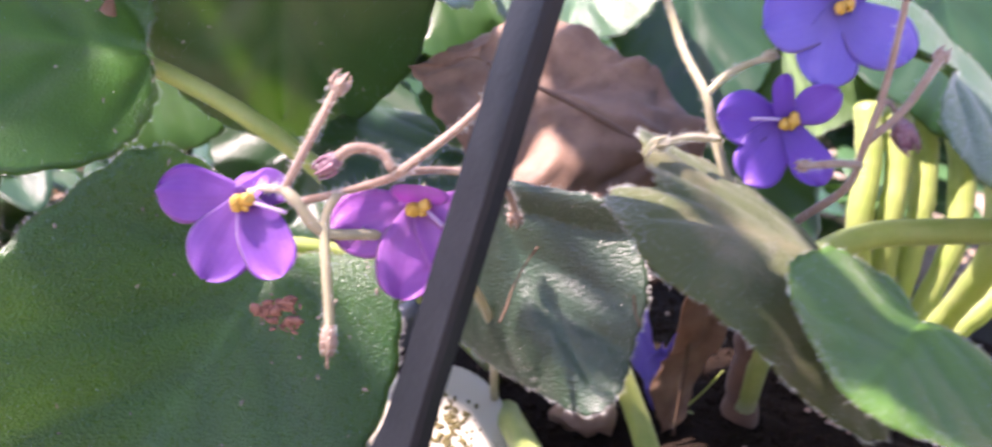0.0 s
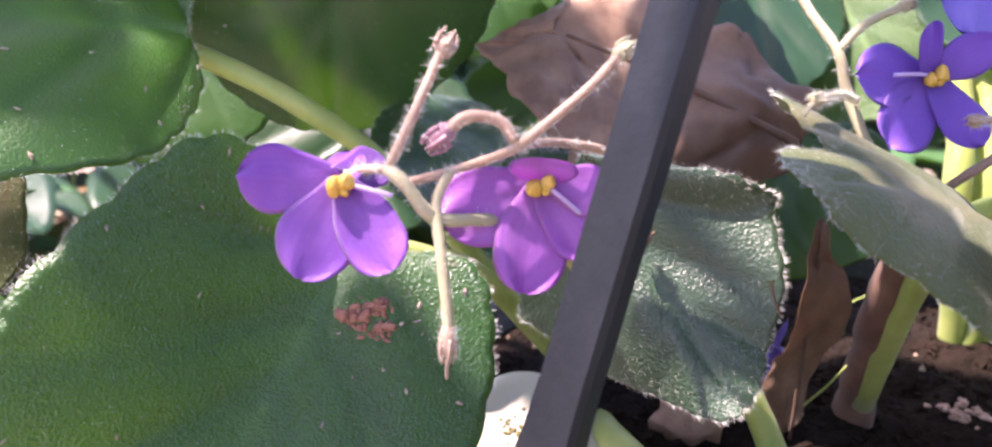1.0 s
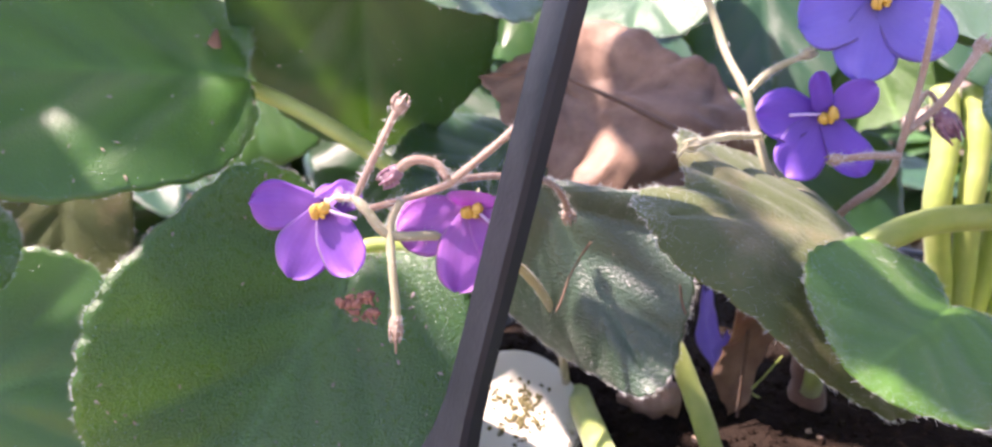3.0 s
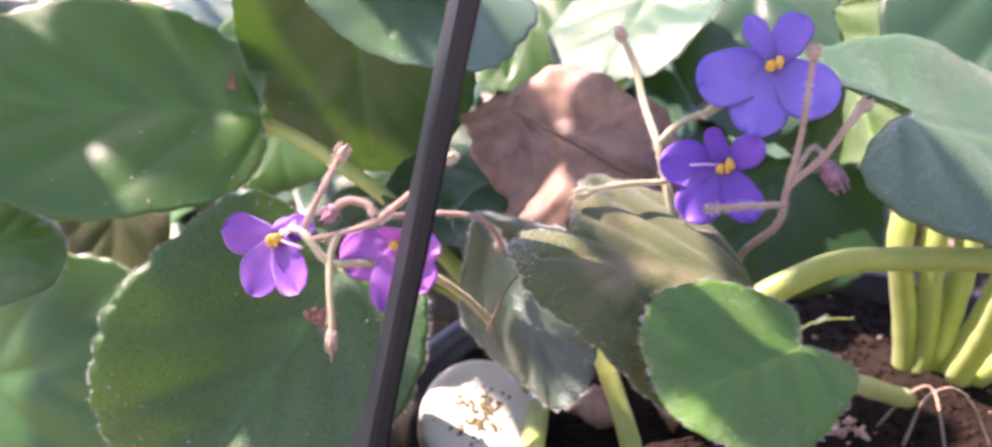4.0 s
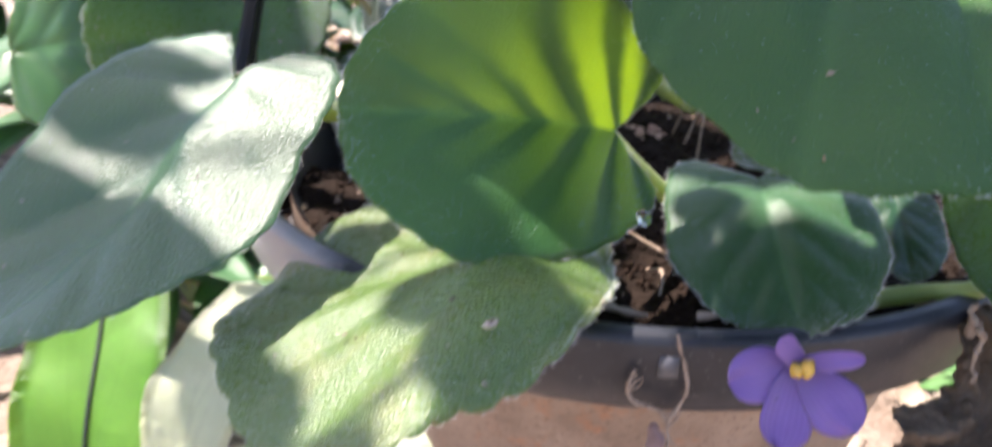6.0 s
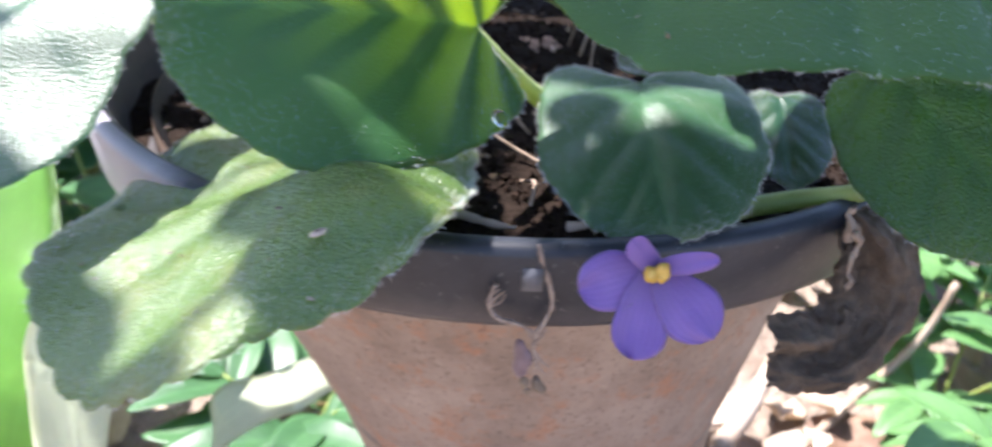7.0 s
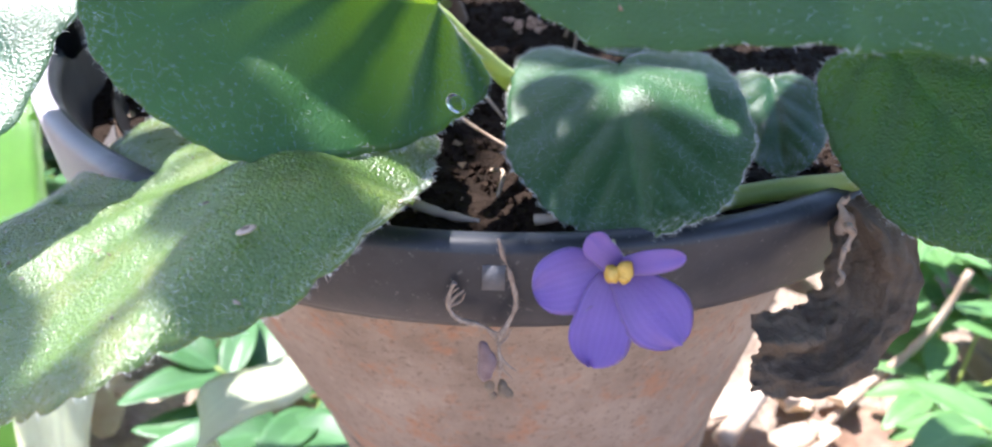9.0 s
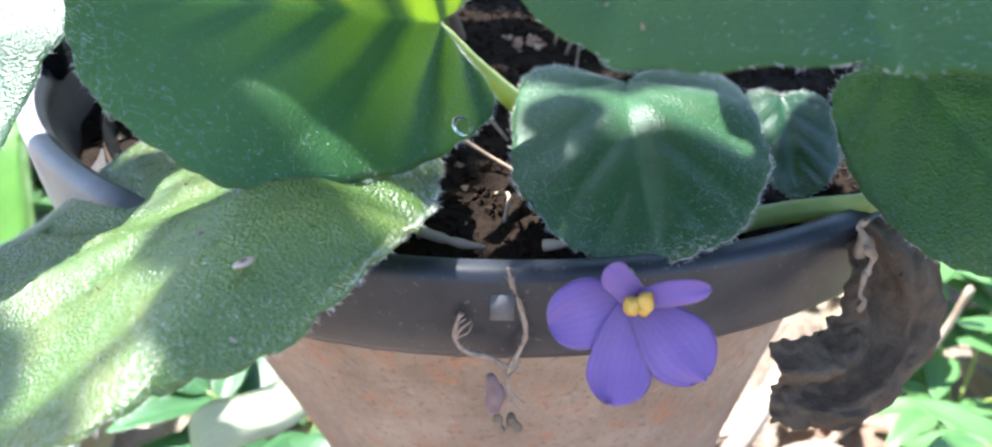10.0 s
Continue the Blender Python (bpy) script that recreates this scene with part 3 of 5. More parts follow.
def stalk(plant, points, r0, r1, material, label="", fuzz=120, seed=0, bud=None, name="flower_stalk"):
    """A hairy flower stalk; bud: (radius, stretch, material, tip length) at its end."""
    rng = random.Random(seed)
    bm = bmesh.new()
    line = tube(bm, points, r0, r1, 8, 6, 0.15)
    ob = part(name, bm, material, plant, label, points[0])
    if fuzz:
        bm = bmesh.new()
        hairs(bm, line, lambda p, i: Vector((rng.gauss(0, 1), rng.gauss(0, 1), rng.gauss(0, 1))).normalized(), 0.0021, fuzz * 3, rng, 0.000058)
        tagged(part("stalk_hair", bm, HAIR, ob, "", points[0]), kind="stuff")
    if bud:
        radius, stretch, mat, beak = bud
        end = Vector(points[-1])
        along = (end - Vector(points[-2])).normalized()
        turn = along.to_track_quat("Z", "Y").to_matrix().to_4x4()
        bm = bmesh.new()
        ball(bm, end, radius, (1, 1, stretch), turn, 10, 8, 0.25)
        for k in range(5):
            a = 2 * math.pi * k / 5
            p = end + turn @ Vector((radius * 0.9 * math.cos(a), radius * 0.9 * math.sin(a), -radius * 0.3))
            q = end + turn @ Vector((radius * 0.7 * math.cos(a + 0.3), radius * 0.7 * math.sin(a + 0.3), radius * stretch * 1.25))
            tube(bm, [p, p.lerp(q, 0.5) + (p - end) * 0.25, q], radius * 0.35, radius * 0.1, 6, 4)
        if beak:
            tube(bm, [end, end + along * beak * 0.6 + Vector((0, 0, -beak * 0.1)), end + along * beak + Vector((0, 0, -beak * 0.4))], 0.0005, 0.0002, 6, 4)
        part("bud", bm, mat, ob, "", end)
        if fuzz:
            bm = bmesh.new()
            ring = [end + turn @ Vector((radius * math.cos(a), radius * math.sin(a), radius * stretch * h)) for h in (-0.5, 0.2, 0.7) for a in (0.5 * q for q in range(13))]
            hairs(bm, ring, lambda p, i: (p - end).normalized(), 0.0012, 60, rng)
            tagged(part("bud_hair", bm, HAIR, ob, "", end), kind="stuff")
    return ob


# ---- unseen branch added above the pot, whose leaves dapple the sunlight ----
def shade_branch(spots, root, seed):
    """An unseen leafy twig, added above the pot to block sun; spots: the place below that each leaf shades, its
    distance along the sunlight, length, width and turn.
    """
    rng = random.Random(seed)
    tree = thing("shade_branch", root, "unseen leafy branch added to shade the plants", "branch")
    knots = [Vector(p) + SUN_FROM * d for p, d, length, width, turn in spots]
    bm = bmesh.new()
    start = Vector(root)
    end = sum(knots, Vector()) / len(knots) + Vector((0, 0, 0.09))
    line = tube(bm, [start, start.lerp(end, 0.5) + Vector((0, 0, 0.05)), end, end + Vector((0.16, -0.05, -0.01))], 0.006, 0.002, 8, 10, 0.2)
    part("twig", bm, TWIG, tree, "", root)
    for (p, d, length, width, turn), knot in zip(spots, knots):
        a = radians(turn)
        way = Vector((math.cos(a), math.sin(a), 0.45 * math.cos(a)))
        way.normalize()
        base, tip = knot - way * length / 2, knot + way * length / 2
        bm = bmesh.new()
        blade(bm, base, tip, SUN_FROM, width, fl=0.1, fr=0.1, bow=0.1, lobe=0.0, egg=0.05, tipped=0.06, ripple=0.8, thick=0.0006, nth=48, nk=6, seed=rng.random() * 6)
        leaf = part("leaf", bm, LEAF, tree, "", base)
        near = min(line, key=lambda q: (q - base).length)
        bm = bmesh.new()
        tube(bm, [base, base.lerp(near, 0.5) + Vector((0, 0, 0.01)), near], 0.0009, 0.0014, 6, 5)
        part("leaf_stalk", bm, PETIOLE, leaf, "", base)


shade_branch([
    ((0.086, -0.122, 0.232), 0.30, 0.090, 0.058, 0),
    ((-0.0690, -0.0325, 0.2095), 0.135, 0.032, 0.0055, -20),
    ((0.152, -0.066, 0.172), 0.34, 0.056, 0.044, 20),
    ((0.074, -0.101, 0.172), 0.33, 0.030, 0.026, 70),
    ((0.010, -0.138, 0.199), 0.33, 0.040, 0.026, 10),
    ((-0.215, -0.050, 0.190), 0.30, 0.070, 0.052, 20),
    ((-0.002, 0.016, 0.165), 0.36, 0.070, 0.050, 15),
    ((0.045, -0.035, 0.165), 0.38, 0.080, 0.066, -30),
    ((-0.030, -0.085, 0.165), 0.41, 0.050, 0.030, 20),
    ((-0.016, -0.074, 0.226), 0.30, 0.030, 0.026, 10),
    ((-0.056, -0.174, 0.180), 0.34, 0.085, 0.044, 8),
    ((0.030, -0.205, 0.150), 0.36, 0.090, 0.034, 25),
    ((0.040, -0.150, 0.187), 0.31, 0.048, 0.032, 30),
    ((-0.228, -0.038, 0.236), 0.29, 0.050, 0.030, 60),
    ((-0.1279, 0.0240, 0.2601), 0.31, 0.066, 0.054, 0),
    ((-0.1760, 0.0250, 0.2358), 0.27, 0.030, 0.040, 0),
    ((-0.194, -0.008, 0.231), 0.32, 0.038, 0.026, 50),
    ((0.048, -0.077, 0.188), 0.30, 0.018, 0.015, 30),
    ((0.068, -0.089, 0.188), 0.35, 0.040, 0.028, 40),
    ((-0.1320, -0.0330, 0.2010), 0.37, 0.030, 0.026, 75),
    ((-0.0800, -0.1250, 0.2080), 0.35, 0.030, 0.014, 25),
    ((-0.1280, -0.0560, 0.1720), 0.36, 0.034, 0.024, 60),
    ((0.010, -0.182, 0.167), 0.33, 0.032, 0.018, 20),
    ((-0.147, -0.039, 0.185), 0.345, 0.036, 0.024, 75),
    ((-0.121, -0.046, 0.188), 0.34, 0.040, 0.026, 75),
    ((-0.082, -0.140, 0.200), 0.32, 0.050, 0.020, 15),
], (-0.75, 0.50, 0.62), 6)

# ---- ground ----
RIM = 0.17
bm = bmesh.new()
marks = sorted({*(round(-0.9 + 0.03 * i, 3) for i in range(61)), -40.0, -12.0, -4.0, -2.0, -1.3, 1.3, 2.0, 4.0, 12.0, 40.0})
sheet = [[bm.verts.new((x, y, 0.010 * noise.noise(Vector((x * 9, y * 9, 0))) * (1 if max(abs(x), abs(y)) < 1 else 0) - 0.111)) for x in marks] for y in marks]
for a, b in zip(sheet, sheet[1:]):
    for i in range(len(marks) - 1):
        bm.faces.new((a[i], a[i + 1], b[i + 1], b[i]))
tagged(part("ground", bm, GROUND), "dry brown garden earth under leaf litter", "ground", kind="structure")

# ---- pot ----
pot = thing("hanging_pot", (0, 0, 0), "round dusty brown plastic hanging pot with dark rim and straps", "plant pot")


def lathe(bm, profile, seg=96):
    rings = [[bm.verts.new((r * math.cos(a), r * math.sin(a), z)) for a in (2 * math.pi * j / seg for j in range(seg))] for r, z in profile]
    for a, b in zip(rings, rings[1:]):
        for j in range(seg):
            bm.faces.new((a[j], a[(j + 1) % seg], b[(j + 1) % seg], b[j]))
    return rings


bm = bmesh.new()
rings = lathe(bm, [(0.05, -0.101), (0.057, -0.105), (0.06, -0.1), (0.063, -0.04), (0.068, 0.01), (0.0765, 0.048), (0.092, 0.095), (0.108, 0.14), (0.1135, 0.15), (0.1135, 0.158)])
bm.faces.new(rings[0][::-1])

def lean(bm):
    """The pot's wall tapers a little askew under its rim."""
    for v in bm.verts:
        v.co.x += 0.13 * max(0.0, 0.150 - v.co.z)


bmesh.ops.recalc_face_normals(bm, faces=bm.faces)
lean(bm)
part("body", bm, POT_BODY, pot, "tapered pot wall with brown earth stains")
bm = bmesh.new()
rings = lathe(bm, [(0.1131, 0.158), (0.1046, 0.14), (0.0896, 0.09), (0.0616, 0.0), (0.0536, -0.092)])
bm.faces.new(rings[-1])
bmesh.ops.recalc_face_normals(bm, faces=bm.faces)
lean(bm)
part("inner_wall", bm, POT_DARK, pot, "dark inside of the pot")
bm = bmesh.new()
lathe(bm, [(0.1140, 0.1515), (0.1265, 0.1490), (0.1282, 0.1497), (0.1290, 0.1515), (0.1310, 0.1675), (0.1304, 0.1692), (0.1290, 0.1700), (0.1265, 0.1700), (0.1250, 0.1690), (0.1240, 0.1660), (0.1200, 0.1500), (0.1150, 0.1480), (0.1140, 0.1515)])
bmesh.ops.recalc_face_normals(bm, faces=bm.faces)
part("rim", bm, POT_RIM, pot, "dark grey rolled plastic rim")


def strap(angle, height=0.5):
    """A flat ribbed plastic hanger from a clip on the rim up to the hook over the pot."""
    a = radians(angle)
    out = Vector((math.cos(a), math.sin(a), 0))
    side = Vector((-math.sin(a), math.cos(a), 0))
    along = Vector((-out.x * 0.26, -out.y * 0.215, 0.969)).normalized()
    foot = out * 0.1256 + Vector((0, 0, RIM + 0.0215))
    top = foot + along * height
    thick = along.cross(side).normalized()
    bm = bmesh.new()
    stations = [(0.0, 0.0084, 0.0036), (0.0015, 0.0083, 0.0035), (0.005, 0.0070, 0.0031), (0.009, 0.0059, 0.0028), (0.015, 0.0049, 0.0026), (0.024, 0.0045, 0.0025), (0.10, 0.0043, 0.0024), (0.25, 0.0042, 0.0024), ((top - foot).length, 0.0042, 0.0022)]
    rings = []
    for s, w, t in stations:
        p = foot + along * s
        shape = [(-w, -t * 0.5), (-w * 0.92, -t), (w * 0.92, -t), (w, -t * 0.5), (w, t * 0.4), (w * 0.55, t * 0.5), (w * 0.45, t), (-w * 0.45, t), (-w * 0.55, t * 0.5), (-w, t * 0.4)]
        rings.append([bm.verts.new(p + side * x + thick * y) for x, y in shape])
    for r, q in zip(rings, rings[1:]):
        for j in range(len(r)):
            bm.faces.new((r[j], r[(j + 1) % len(r)], q[(j + 1) % len(r)], q[j]))
    bm.faces.new(rings[0][::-1])
    bm.faces.new(rings[-1])
    bmesh.ops.recalc_face_normals(bm, faces=bm.faces)
    part("strap", bm, STRAP, pot, "straight dark grey plastic hanger strap", foot, smooth=False)
    bm = bmesh.new()
    bmesh.ops.create_cube(bm, size=1, matrix=Matrix.Translation(out * 0.1275 + Vector((0, 0, RIM + 0.0080))) @ Matrix.Rotation(a, 4, "Z") @ Matrix.Diagonal((0.0105, 0.021, 0.0275, 1)))
    bmesh.ops.bevel(bm, geom=bm.edges[:], offset=0.0015, segments=2, affect="EDGES")
    part("strap_clip", bm, STRAP, pot, "dark plastic clip over the rim", out * 0.1275)


strap(215.4)


def hollow(x, y):
    """The soil sinks round the cap that is stuck in it."""
    return 0.020 * math.exp(-((x + 0.0960) ** 2 + (y - -0.0216) ** 2) / 0.030 ** 2) + 0.010 * math.exp(-((x + 0.072) ** 2 + (y + 0.088) ** 2) / 0.038 ** 2)


bm = bmesh.new()
lathe_rings = []
for i in range(30):
    r = 0.122 * i / 29
    row = []
    for j in range(72):
        a = 2 * math.pi * j / 72
        x, y = r * math.cos(a), r * math.sin(a)
        z = 0.160 + 0.006 * (1 - (r / 0.122) ** 2) + 0.0035 * noise.noise(Vector((x * 45, y * 45, 0))) + 0.002 * noise.noise(Vector((x * 160, y * 160, 3))) - hollow(x, y)
        row.append(bm.verts.new((x, y, z)))
    lathe_rings.append(row)
for a, b in zip(lathe_rings, lathe_rings[1:]):
    for j in range(72):
        bm.faces.new((a[j], b[j], b[(j + 1) % 72], a[(j + 1) % 72]))
bmesh.ops.remove_doubles(bm, verts=bm.verts, dist=0.00005)
tagged(part("potting_soil", bm, SOIL), "dark moist crumbly potting soil filling the pot", "soil", kind="stuff")

# ---- plants ----
CROWN_L = (-0.088, 0.022, 0.168)
CROWN_R = (-0.020, 0.004, 0.172)
left_plant = thing("african_violet", CROWN_L, "african violet with broad velvety green leaves and purple flowers", "house plant", "violets in the pot")
right_plant = thing("african_violet", CROWN_R, "african violet with pale leaf stalks and violet-blue flowers", "house plant", "violets in the pot")

violet_leaf(left_plant, (-0.1388, -0.0157, 0.2115), (-0.1681, -0.0639, 0.1550), (0.195, -0.794, 0.576), 0.0788, CROWN_L, LEAF_BROAD, "broad dark green leaf with silvery hairy edge", seed=1, fl=0.12, fr=0.61, bow=-0.08, lobe=0.21, egg=0.10, fuzz=1000, nap=6000, ripple=0.6, specks=110)
violet_leaf(left_plant, (-0.1786, 0.0122, 0.2499), (-0.2548, -0.0414, 0.2652), (0.539, -0.597, 0.594), 0.0762, CROWN_L, LEAF, "large green leaf partly lit through by sun", seed=2, fl=0.06, fr=0.0, specks=24, quilt=0.9, fuzz=450, bow=0.0, lobe=0.08, egg=0.0)
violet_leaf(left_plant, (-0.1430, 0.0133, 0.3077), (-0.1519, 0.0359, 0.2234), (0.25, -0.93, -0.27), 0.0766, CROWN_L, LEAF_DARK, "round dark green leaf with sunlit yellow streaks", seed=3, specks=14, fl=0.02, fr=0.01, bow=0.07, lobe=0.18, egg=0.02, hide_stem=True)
violet_leaf(left_plant, (-0.1546, 0.0906, 0.3292), (-0.1233, -0.0092, 0.2711), (0.604, -0.251, 0.756), 0.1015, CROWN_L, LEAF_SILVER, "high green leaf with sun glare", seed=4, fl=-0.03, fr=0.09, bow=-0.06, hide_stem=True)
violet_leaf(left_plant, (-0.0935, -0.0181, 0.2349), (-0.0646, -0.0277, 0.1916), (-0.3445, -0.5734, 0.7433), 0.0501, CROWN_L, LEAF_PEBBLED, "small pebbled dark leaf with silvery glare", seed=5, fl=0.19, fr=-0.81, bow=-0.21, lobe=-0.19, egg=0.35, fuzz=900, nap=1800, quilt=1.3, hide_stem=True)
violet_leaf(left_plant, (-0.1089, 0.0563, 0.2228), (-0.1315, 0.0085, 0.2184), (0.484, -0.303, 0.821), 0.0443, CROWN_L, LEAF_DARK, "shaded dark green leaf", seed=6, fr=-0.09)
violet_leaf(left_plant, (-0.2650, -0.0480, 0.1700), (-0.1950, -0.0300, 0.1850), (0.33, -0.80, 0.45), 0.076, CROWN_L, LEAF, "bright green leaf at the side", seed=7, bow=0.15, hide_stem=True, lobe=0.1)
violet_leaf(left_plant, (-0.0657, 0.1151, 0.2845), (-0.0745, 0.0535, 0.2578), (-0.10, -0.64, 0.76), 0.06, CROWN_L, LEAF_SILVER, "dark leaf behind with bright glare", seed=8, fl=0.15)
violet_leaf(left_plant, (-0.2345, -0.0633, 0.2244), (-0.2208, -0.035, 0.2225), (0.3, -0.6, 0.75), 0.04, CROWN_L, LEAF, seed=9, hide_stem=True)
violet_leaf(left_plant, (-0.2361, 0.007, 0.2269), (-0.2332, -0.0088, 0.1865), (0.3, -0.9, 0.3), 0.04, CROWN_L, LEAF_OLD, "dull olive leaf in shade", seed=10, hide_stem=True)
violet_leaf(left_plant, (-0.0913, 0.0157, 0.2267), (-0.0972, -0.0086, 0.2163), (0.3, -0.5, 0.8), 0.03, CROWN_L, LEAF_DARK, seed=11)

violet_leaf(right_plant, (-0.0225, -0.0316, 0.2266), (-0.0532, -0.0663, 0.2583), (0.6277, -0.1269, 0.7681), 0.0663, CROWN_R, LEAF_OLD, "greyish olive leaf with torn brown edge", seed=12, fl=-0.23, fr=-0.24, quilt=1.0, fuzz=500, bow=0.41, lobe=0.09, egg=0.51, nth=220, bite=lambda th: 1 - 0.44 * math.exp(-((th + 0.86) / 0.24) ** 2) - 0.06 * math.exp(-((th + 0.35) / 0.2) ** 2) - 0.05 * abs(math.sin(th * 31) * math.sin(th * 13)) * math.exp(-((th + 0.8) / 0.5) ** 2))
violet_leaf(right_plant, (-0.0127, -0.0535, 0.2244), (-0.0356, -0.0826, 0.2235), (0.1715, -0.0348, 0.9846), 0.0353, (0.022, 0.010, 0.180), LEAF_YOUNG, "small fresh green leaf", seed=13, arch=0.0, fl=-0.18, fr=0.59, bow=-0.08, lobe=0.30, egg=-0.21, quilt=1.0, fuzz=320)
violet_leaf(right_plant, (0.0097, 0.0009, 0.2612), (0.0830, 0.0500, 0.2470), (0.0551, -0.4591, 0.8867), 0.0740, CROWN_R, LEAF_SILVER, "large leaf with white sun glare", seed=14, hide_stem=True, fl=0.08, fr=-0.40, quilt=0.8, bow=0.17, lobe=0.36, egg=-0.20, fuzz=350, nap=5000)
violet_leaf(right_plant, (0.0527, -0.0690, 0.2498), (0.1405, -0.0981, 0.2250), (0.4915, 0.2243, 0.8415), 0.0914, CROWN_R, LEAF_GREY, "large grey-green drooping leaf", seed=15, hide_stem=True, fl=0.70, fr=-0.81, specks=14, fuzz=500, quilt=1.9, bow=0.0, bend=0.08, lift=0.20, lobe=0.25, egg=0.03)
violet_leaf(right_plant, (0.0300, -0.0911, 0.2023), (0.0074, -0.1407, 0.2188), (0.897, -0.284, 0.337), 0.0610, (0.045, -0.055, 0.166), LEAF_LIT, "cupped leaf glowing yellow-green in the sun", seed=16, arch=0.0, stem=0.0022, quilt=0.8, fl=0.30, fr=0.40, bow=0.41, lobe=0.29, egg=-0.24, ripple=0.7, fuzz=800, nap=5000)
violet_leaf(right_plant, (-0.0587, -0.1182, 0.2063), (-0.0550, -0.1837, 0.1725), (-0.278, -0.453, 0.847), 0.0578, (-0.0825, 0.0025, 0.1640), LEAF_SILVER, "folded leaf with white sun glare", seed=17, fl=-0.50, fr=0.56, bow=-0.40, lobe=0.31, egg=-0.01, bend=0.40, quilt=1.3, fuzz=500, arch=-0.004, stem=0.0034, specks=10)
violet_leaf(right_plant, (0.0438, -0.1236, 0.1792), (-0.0368, -0.1352, 0.2054), (0.261, 0.073, 0.963), 0.106, CROWN_R, LEAF_PALE, "pale green leaf drooping over the rim", seed=18, fl=-0.33, fr=0.02, bow=-0.24, lobe=0.02, egg=-0.02, bend=0.94, hide_stem=True, nap=9000, fuzz=700, specks=20)
violet_leaf(right_plant, (0.0583, -0.0596, 0.1861), (0.0755, -0.1060, 0.1866), (-0.258, -0.086, 0.962), 0.0493, (0.060, -0.030, 0.164), LEAF_HOARY, "small hairy dark green leaf", seed=19, arch=-0.006, nap=9000, quilt=0.9, fl=-0.29, fr=0.16, bow=-0.04, lobe=0.30, egg=0.06, bend=0.58, fuzz=1100)
violet_leaf(right_plant, (0.1114, -0.0520, 0.1965), (0.1444, -0.0815, 0.1764), (-0.326, -0.753, 0.572), 0.0414, (0.085, -0.07, 0.163), LEAF_BROAD, "green leaf at the pot edge", seed=20, hide_stem=True, fuzz=500)
violet_leaf(right_plant, (0.0889, -0.0397, 0.1812), (0.0979, -0.0618, 0.1692), (0.2, -0.6, 0.75), 0.022, CROWN_R, LEAF_DARK, seed=21, hide_stem=True)
violet_leaf(right_plant, (0.06, -0.0269, 0.187), (0.0516, -0.0455, 0.1831), (0.1, -0.4, 0.9), 0.02, CROWN_R, LEAF_DARK, seed=22, hide_stem=True)

# flowers: axes of the flower's face, petals by angle, length, width, tilt and curl
FIVE = [(177, 0.0150, 0.0100, -0.05, 0.15), (247, 0.0150, 0.0118, 0.05, 0.10), (301, 0.0148, 0.0098, 0.10, 0.10), (38, 0.0066, 0.0070, -0.9, 0.2), (85, 0.0050, 0.0060, -0.9, 0.2)]
violet_flower(left_plant, (-0.1313, -0.0548, 0.2378), (0.999, 0.02, 0.04), (-0.04, 0.314, 0.948), FIVE, PETAL_VIOLET, "violet flower with yellow centre", (0.0075, -0.002, 0.002))
violet_flower(left_plant, (-0.1022, -0.0474, 0.2372), (0.999, 0.02, 0.04), (-0.04, 0.314, 0.948), [(202, 0.0165, 0.0122, 0.0, 0.15), (261, 0.0172, 0.0120, 0.05, 0.10), (306, 0.0138, 0.0092, 0.10, 0.10), (348, 0.0110, 0.0078, 0.1, 0.2), (85, 0.0032, 0.0105, 0.9, 0.3)], PETAL_PURPLE, "magenta-purple flower with yellow centre", (0.006, -0.005, 0.002))
violet_flower(right_plant, (-0.0311, -0.0177, 0.2522), (0.996, 0.045, 0.075), (-0.086, 0.327, 0.941), [(178, 0.0150, 0.0115, 0.0, 0.25), (236, 0.0158, 0.0116, 0.05, 0.10), (296, 0.0150, 0.0086, 0.12, 0.15), (28, 0.0098, 0.0078, 0.35, 0.3), (112, 0.0088, 0.0050, 0.45, 0.3)], PETAL_DEEP, "deep violet flower with yellow centre", (-0.0080, 0.0, 0.003))
violet_flower(right_plant, (-0.0219, -0.0105, 0.2755), (0.996, 0.045, 0.075), (-0.086, 0.327, 0.941), [(198, 0.0182, 0.0142, 0.0, 0.22), (252, 0.0180, 0.0130, 0.05, 0.10), (314, 0.0170, 0.0132, 0.06, 0.15), (58, 0.0105, 0.0090, 0.4, 0.3), (126, 0.0112, 0.0056, 0.45, 0.3)], PETAL_BLUE, "large blue-violet flower with yellow centre")
violet_flower(right_plant, (0.0814, -0.1291, 0.1797), (0.909, 0.416, 0.026), (-0.226, 0.44, 0.869), [(197, 0.0130, 0.0100, 0.0, 0.10), (256, 0.0152, 0.0096, 0.02, 0.10), (310, 0.0146, 0.0102, 0.02, 0.10), (12, 0.0088, 0.0036, 0.6, 0.1), (137, 0.0068, 0.0044, 0.6, 0.1)], PETAL_PALE, "single violet flower hanging before the rim")

